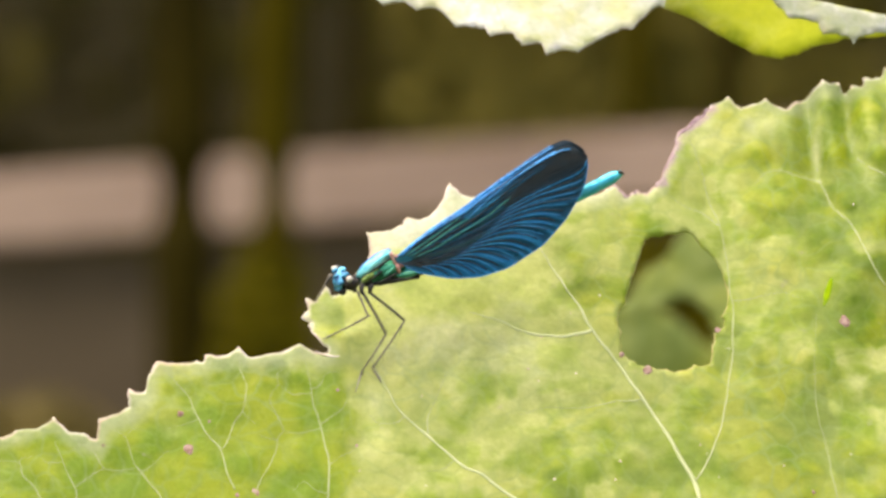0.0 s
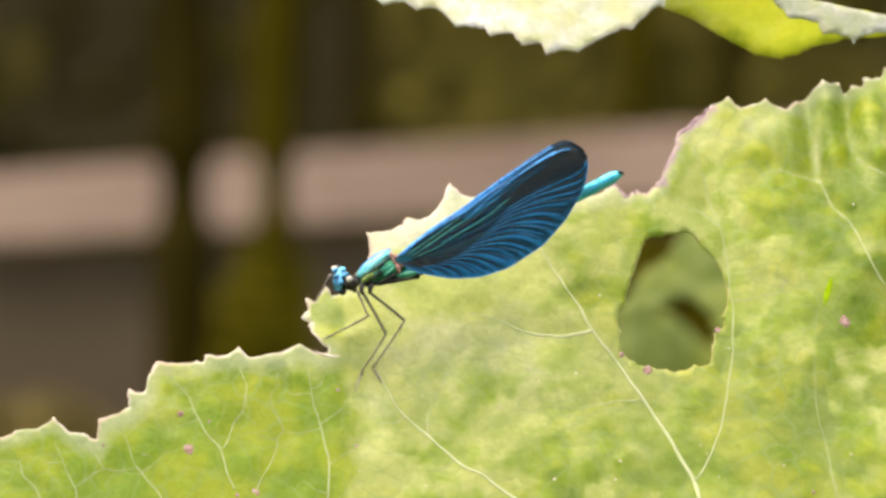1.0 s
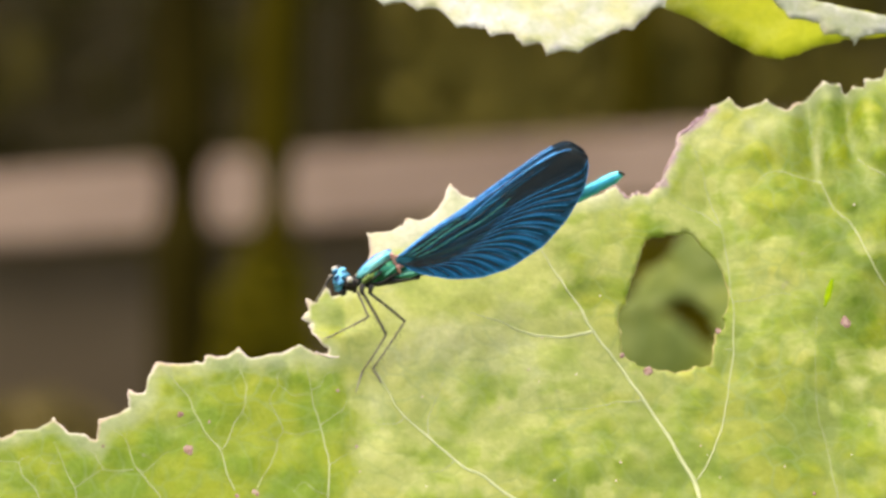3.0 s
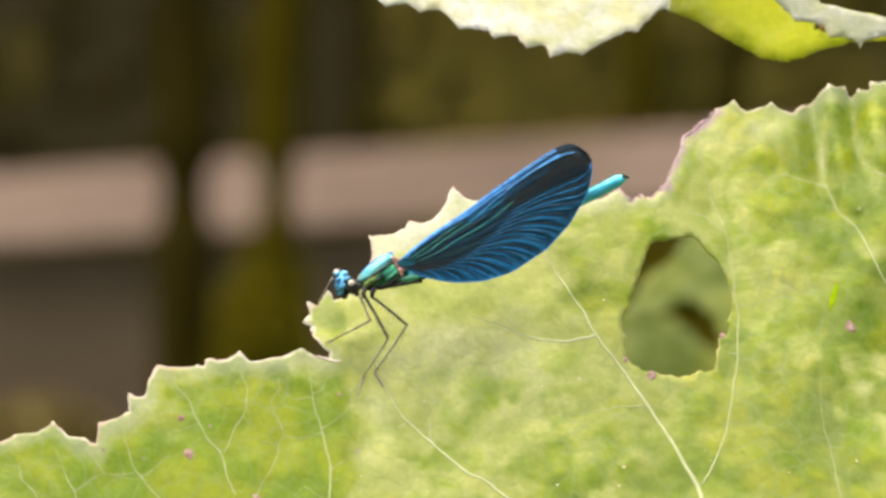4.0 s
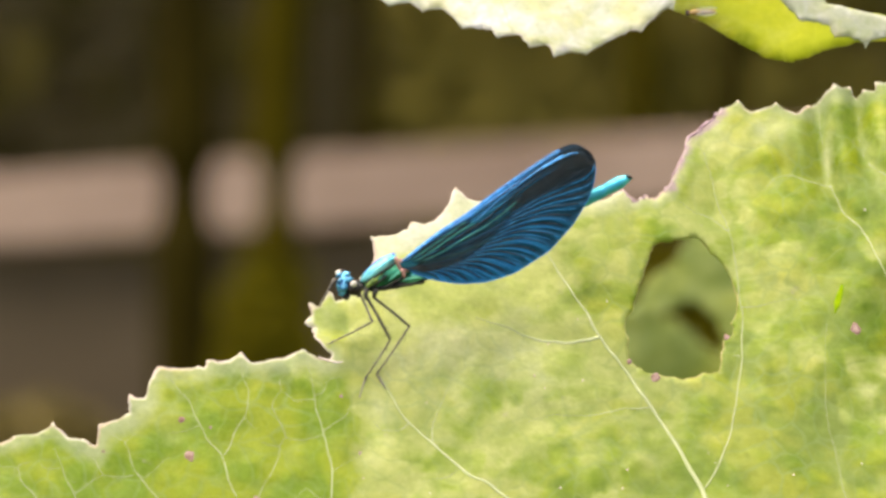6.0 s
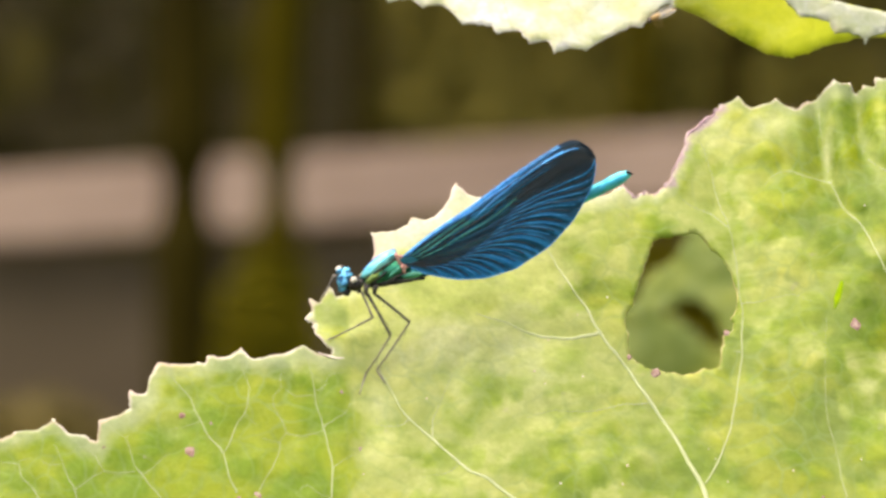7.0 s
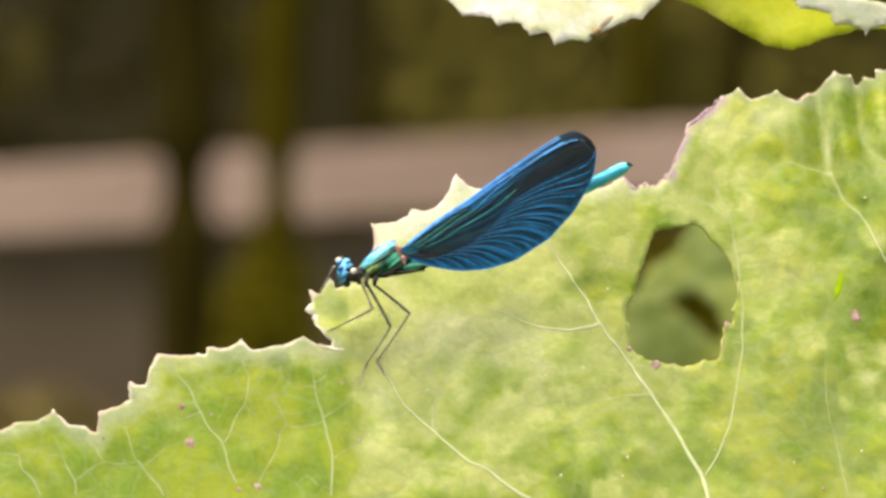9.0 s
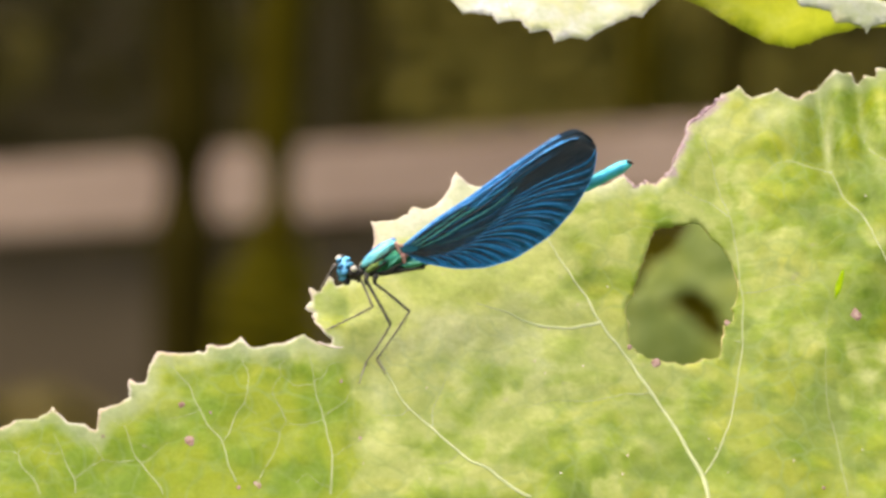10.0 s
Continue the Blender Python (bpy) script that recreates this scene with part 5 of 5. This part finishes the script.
            # lengthwise veins: bright ones from the root to the knot and from the knot to the tip, with dark ones between
            for row, thick, coat, label in (
                    (((147, 0), (180, 9), (216, 16), (260, 22.5), (304, 25.5), (345, 24.5), (365, 19)), 0.15, COSTA, "bright blue lengthwise vein"),
                    (((12, 0), (50, 9), (100, 14), (152, 14)), 0.10, COSTA, "bright blue lengthwise vein"),
                    (((20, -3), (60, 1), (94, 4.5), (137, 9)), 0.10, TEAL, "teal lengthwise vein"),
                    (((24, -8), (60, -6.5), (114, -1), (147, 0)), 0.11, TEAL, "teal lengthwise vein"),
                    (((30, -13), (70, -17), (118, -15), (176, -13), (230, -4)), 0.09, TEAL, "teal lengthwise vein"),
                    (((14, -1.5), (55, 5), (98, 9.5), (150, 11)), 0.11, WING_VEIN, ""),
                    (((22, -6), (60, -3), (104, 1.5), (142, 4.5)), 0.12, WING_VEIN, ""),
                    (((27, -11), (66, -12), (116, -8), (165, -5), (225, 7), (290, 17)), 0.14, WING_VEIN, ""),
                    (((152, 12), (200, 18), (260, 25.5), (300, 27)), 0.09, WING_VEIN, "")):
                way = curve_points([Vector((x, -2.6, z)) * UNIT for x, z in row], 6)
                part("lengthwise_vein", tube(bmesh.new(), way, [thick * MM * (1 - 0.45 * abs(2 * i / len(way) - 1)) for i in range(len(way))], 6), coat, wing, label)

    # legs: thigh, shin and foot, with fine bristles
    legs = [[(-3.76, -0.8, -2.74), (-1.97, -1.6, -6.76), (-7.51, 4.29, -9.63), (-8.87, 3.34, -10.22)],
            [(-2.91, -0.9, -3.08), (0.68, -2.2, -9.5), (-3.02, 2.0, -15.18), (-3.93, -0.42, -18.22)],
            [(-1.97, -0.6, -3.08), (3.51, -0.6, -7.44), (-1.4, 2.8, -14.68), (-0.01, 1.42, -16.8)],
            [(-4.02, 0.6, -2.05), (-7.87, 2.0, -0.51), (-9.33, 4.5, -3.25), (-10.08, 9.3, -4.43)],
            [(-2.74, 0.8, -2.99), (0.77, 3.5, -9.24), (-2.76, 2.33, -14.84), (-3.77, -0.01, -17.72)],
            [(-1.71, 0.8, -3.08), (3.59, 4.0, -7.36), (-1.14, 2.99, -14.42), (-0.19, 1.7, -16.38)]]
    for row, stout in zip(legs, (0.95, 0.9, 0.9, 1.2, 0.4, 0.4)):
        coat = GREY_LEG if row in (legs[0], legs[3]) else LEG
        points = [Vector(p) * MM for p in row]
        if row is not legs[3]:
            # the feet stand on the leaf
            for i, over in ((2, 0.35), (3, 0.12)):
                place = (points[i] + fly.location - ORIGIN) / MM
                ground_at = sheet_at(bulged_depth, PUCKER, 0.0, place.x, place.z, 0.18 + over).y + ORIGIN.y - fly.location.y
                points[i].y = ground_at if i == 3 else min(points[i].y, ground_at)
        leg = part("leg", tube(bmesh.new(), curve_points([points[0], points[0].lerp(points[1], 0.5) + Vector((0, -0.0002, 0.0001)), points[1]], 5), [0.21 * MM * stout, 0.20 * MM * stout, 0.19 * MM * stout] + [0.165 * MM * stout] * 8, 8), coat, fly, "thin black leg")
        part("shin", tube(bmesh.new(), curve_points([points[1], points[1].lerp(points[2], 0.5) + Vector((0.0001, 0, 0)), points[2]], 5), [0.15 * MM * stout] * 5 + [0.12 * MM * stout] * 6, 8), GREY_LEG, leg, "greyish shin")
        part("foot", tube(bmesh.new(), curve_points([points[2], points[2].lerp(points[3], 0.6), points[3]], 4), [0.11 * MM * stout] * 5 + [0.08 * MM * stout] * 4, 6), GREY_LEG, leg)
        bm = bmesh.new()
        rng = random.Random(len(points) + int(points[1].x * 1e5))
        for a, b in ((points[0], points[1]), (points[1], points[2])):
            for k in range(9):
                p = a.lerp(b, 0.12 + 0.1 * k)
                out = Vector((rng.uniform(-0.6, 0.6), rng.uniform(-1, 0.2), rng.uniform(-0.9, 0.1))).normalized() + (b - a).normalized() * 0.5
                tube(bm, [p, p + out * 0.8 * MM], [0.035 * MM, 0.012 * MM], 4)
        part("bristles", bm, coat, leg)
    tagged(fly, "blue damselfly with folded metallic wings resting on the leaf", "damselfly")


def pt(x, z, y):
    """A place on the damselfly, in metres from its middle, from its own drawing grid."""
    return Vector(((x - 675) * UNIT * 1.00125, y * MM, (481 - z) * UNIT * 1.00125))


# ---- the small fly that wanders over the upper leaf ----
FLY_WINGS = []


def hinge(side):
    """Where a wing of the small fly is joined to its thorax."""
    return Vector((0.0005, side * 0.0003, 0.0005))


def spread(side, out, beat):
    """A wing's pose on the small fly: how many degrees it is swung out, and lifted."""
    return Matrix.Translation(hinge(side)) @ Matrix.Rotation(radians(side * beat), 4, "X") @ Matrix.Rotation(radians(-side * out), 4, "Z")


def small_fly():
    fly = new("small_fly")
    body = part("abdomen", blob(bmesh.new(), (-0.0011, 0, 0), (1.6 * MM, 0.46 * MM, 0.45 * MM), 0, 0.1, 18), FLY_BODY, fly, "tan narrow abdomen")
    for x in (-0.0005, -0.0012, -0.0018):
        part("band", tube(bmesh.new(), [(x - 0.0001, 0, 0), (x + 0.0001, 0, 0)], 0.455 * MM * (1 - 0.10 * (x < -0.0015) - 0.04 * (x > -0.0006)), 14), FLY_DARK, body, "brown band")
    part("thorax", blob(bmesh.new(), (0.0006, 0, 0.0001), (0.9 * MM, 0.52 * MM, 0.52 * MM), 0, 0.1, 18), FLY_BODY, fly, "tan thorax")
    head = part("head", blob(bmesh.new(), (0.0017, 0, 0), (0.42 * MM, 0.48 * MM, 0.44 * MM), 0, 0.05, 16), FLY_DARK, fly, "dark head")
    for side in (-1, 1):
        part("eye", blob(bmesh.new(), (0.0018, side * 0.0003, 0.0001), (0.26 * MM, 0.22 * MM, 0.3 * MM), 0, 0, 12), EYE, head)
        bm = bmesh.new()
        rows = []
        for i in range(13):
            f = i / 12
            half = 0.48 * MM * math.sin(math.pi * min(f * 0.96 + 0.04, 1.0)) ** 0.7
            rows.append([bm.verts.new((-0.0034 * f, side * 0.0001 * f + k * half, 0.0004 * f + 0.00006 * math.sin(9 * f + k * 3))) for k in (-1, -0.3, 0.3, 1)])
        for a, b in zip(rows, rows[1:]):
            for k in range(3):
                bm.faces.new((a[k], a[k + 1], b[k + 1], b[k]))
        wing = part("wing", bm, GLASSY, fly, "clear narrow wing")
        wing.location = hinge(side)
        FLY_WINGS.append((wing, side))
        for x in (0.0010, 0.0005, 0.0):
            way = [(x, side * 0.0004, -0.0002), (x + 0.0003, side * 0.0011, 0.0001), (x - 0.0001, side * 0.0015, -0.0009)]
            part("leg", tube(bmesh.new(), curve_points(way, 4), 0.05 * MM, 6), FLY_BODY, fly)
    tagged(fly, "small tan fly with clear wings on the upper leaf", "fly")
    return fly


ground()
bank()
fence_rail(-0.268, 1.0245, 0.152, 1.0515, 3.60, 0.0425)
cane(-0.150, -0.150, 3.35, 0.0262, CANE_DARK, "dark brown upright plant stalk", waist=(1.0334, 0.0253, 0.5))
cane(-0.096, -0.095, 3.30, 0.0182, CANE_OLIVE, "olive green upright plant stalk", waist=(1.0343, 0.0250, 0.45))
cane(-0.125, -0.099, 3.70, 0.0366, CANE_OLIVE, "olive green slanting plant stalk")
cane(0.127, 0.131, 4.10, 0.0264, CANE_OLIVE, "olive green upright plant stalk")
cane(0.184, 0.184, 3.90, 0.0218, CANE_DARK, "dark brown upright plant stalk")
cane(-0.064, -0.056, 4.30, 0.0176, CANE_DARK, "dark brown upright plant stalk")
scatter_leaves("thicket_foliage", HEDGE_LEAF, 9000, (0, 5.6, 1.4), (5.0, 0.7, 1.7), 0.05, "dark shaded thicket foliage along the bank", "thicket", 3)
# added out of view, to keep sky light off the bank
scatter_leaves("unseen_shade_foliage", HEDGE_LEAF, 12000, (0, 6.0, 3.6), (7.0, 1.9, 0.9), 0.12, "unseen foliage added above the bank to shade it", "foliage", 4)
scatter_leaves("olive_shrub", OLIVE_LEAF, 7000, (0.140, 4.75, 1.141), (0.20, 0.10, 0.26), 0.011, "olive green shrub before the bank", "shrub", 6)
scatter_leaves("dry_grass_clump", GRASS, 2200, (-0.218, 3.1, 0.886), (0.042, 0.05, 0.03), 0.012, "yellowish dry grass clump", "grass", 8, 0.2)
scatter_leaves("low_herbs", HERB, 3500, (-0.100, 3.3, 0.921), (0.029, 0.04, 0.083), 0.008, "dull olive green herbs before the fence", "herbs", 9, 0.4)
scatter_leaves("low_herbs", HERB, 3000, (0.119, 3.35, 0.955), (0.05, 0.04, 0.055), 0.008, "dull olive green herbs before the fence", "herbs", 10, 0.4)
big_leaf()
upper_leaf()
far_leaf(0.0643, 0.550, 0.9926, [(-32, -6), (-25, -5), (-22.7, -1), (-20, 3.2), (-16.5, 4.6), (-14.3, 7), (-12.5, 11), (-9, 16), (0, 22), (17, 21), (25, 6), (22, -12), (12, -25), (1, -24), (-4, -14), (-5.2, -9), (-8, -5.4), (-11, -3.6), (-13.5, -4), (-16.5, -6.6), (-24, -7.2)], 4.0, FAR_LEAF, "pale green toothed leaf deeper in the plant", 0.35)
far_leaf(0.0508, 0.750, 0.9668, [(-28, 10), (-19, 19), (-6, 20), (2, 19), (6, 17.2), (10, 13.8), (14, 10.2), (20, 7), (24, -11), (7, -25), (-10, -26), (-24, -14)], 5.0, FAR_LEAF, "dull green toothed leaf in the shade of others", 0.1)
damselfly()
FLY = small_fly()


def perch(x, y, z, heading, tilt=0.0):
    """A pose of the small fly in mm from the scene's middle: heading in degrees in the upright plane, its back to the viewer; tilt rolls it over its length."""
    facing = Matrix(((1, 0, 0, 0), (0, 0, -1, 0), (0, 1, 0, 0), (0, 0, 0, 1)))
    return Matrix.Translation(ORIGIN + Vector((x, y, z)) * MM) @ Matrix.Rotation(radians(-heading), 4, "Y") @ facing @ Matrix.Rotation(radians(tilt), 4, "X")


FLY_PATH = [
    (0, 62.8, 49.0, 35.2, 170, 0),
    (3.9, 61.0, 49.1, 35.4, 170, 0),
    (4.1, 57.1, 49.3, 35.0, 168, 0),
    (4.3, 53.8, 48.3, 35.7, 155, 0),
    (4.5, 50.3, 47.3, 36.6, 175, 0),
    (4.8, 47.4, 47.3, 36.4, 165, 0),
    (5.1, 45.5, 46.9, 37.5, 150, 0),
    (5.3, 44.8, 46.9, 37.6, 185, 0),
    (5.5, 44.7, 47.1, 37.4, 215, 0),
    (5.7, 42.5, 47.2, 37.7, 180, 0),
    (6.8, 33.6, 50.3, 36.8, 200, 20),
    (7.1, 32.1, 50.5, 36.1, 205, 20),
    (7.4, 29.8, 49.3, 34.3, 225, 30),
    (7.5, 29.9, 49.1, 34.1, 232, 30),
    (7.7, 30.7, 49.7, 34.9, 190, 20),
    (8, 31.7, 50.0, 35.4, 145, 0),
    (8.3, 31.7, 49.9, 35.3, 105, 0),
    (8.6, 28.9, 51.6, 36.7, 165, 0),
    (8.9, 25.0, 50.9, 35.4, 195, 0),
    (9, 23.4, 48.8, 33.2, 225, 0),
    (9.1, 22.8, 48.2, 32.6, 220, 0),
    (9.3, 23.2, 49.5, 33.9, 210, 0),
    (9.4, 26.4, 45.6, 32.6, 195, 10),
    (9.5, 35.7, 42.0, 30.6, 182, 15),
    (9.6, 47.1, 44.0, 24.6, 252, 10),
    (9.7, 48.2, 42.9, 20.9, 255, 20),
    (9.8, 48.3, 42.9, 20.9, 255, 20),
    (9.9, 48.0, 42.6, 20.4, 255, 20),
    (10, 47.5, 42.1, 19.0, 255, 20),
]


def motions():
    walk(FLY, [(t, perch(*rest)) for t, *rest in FLY_PATH])
    # the wings lie folded, swing out and beat in the short flight, and fold again
    beats = [(0, 0, 0), (9.32, 0, 0), (9.38, 55, 25), (9.42, 70, -15), (9.46, 45, 20), (9.50, 22, 5), (9.54, 50, 15), (9.58, 72, -8), (9.62, 70, 12), (9.68, 10, 5), (10, 8, 4)]
    for wing, side in FLY_WINGS:
        walk(wing, [(t, spread(side, out, beat)) for t, out, beat in beats])


motions()
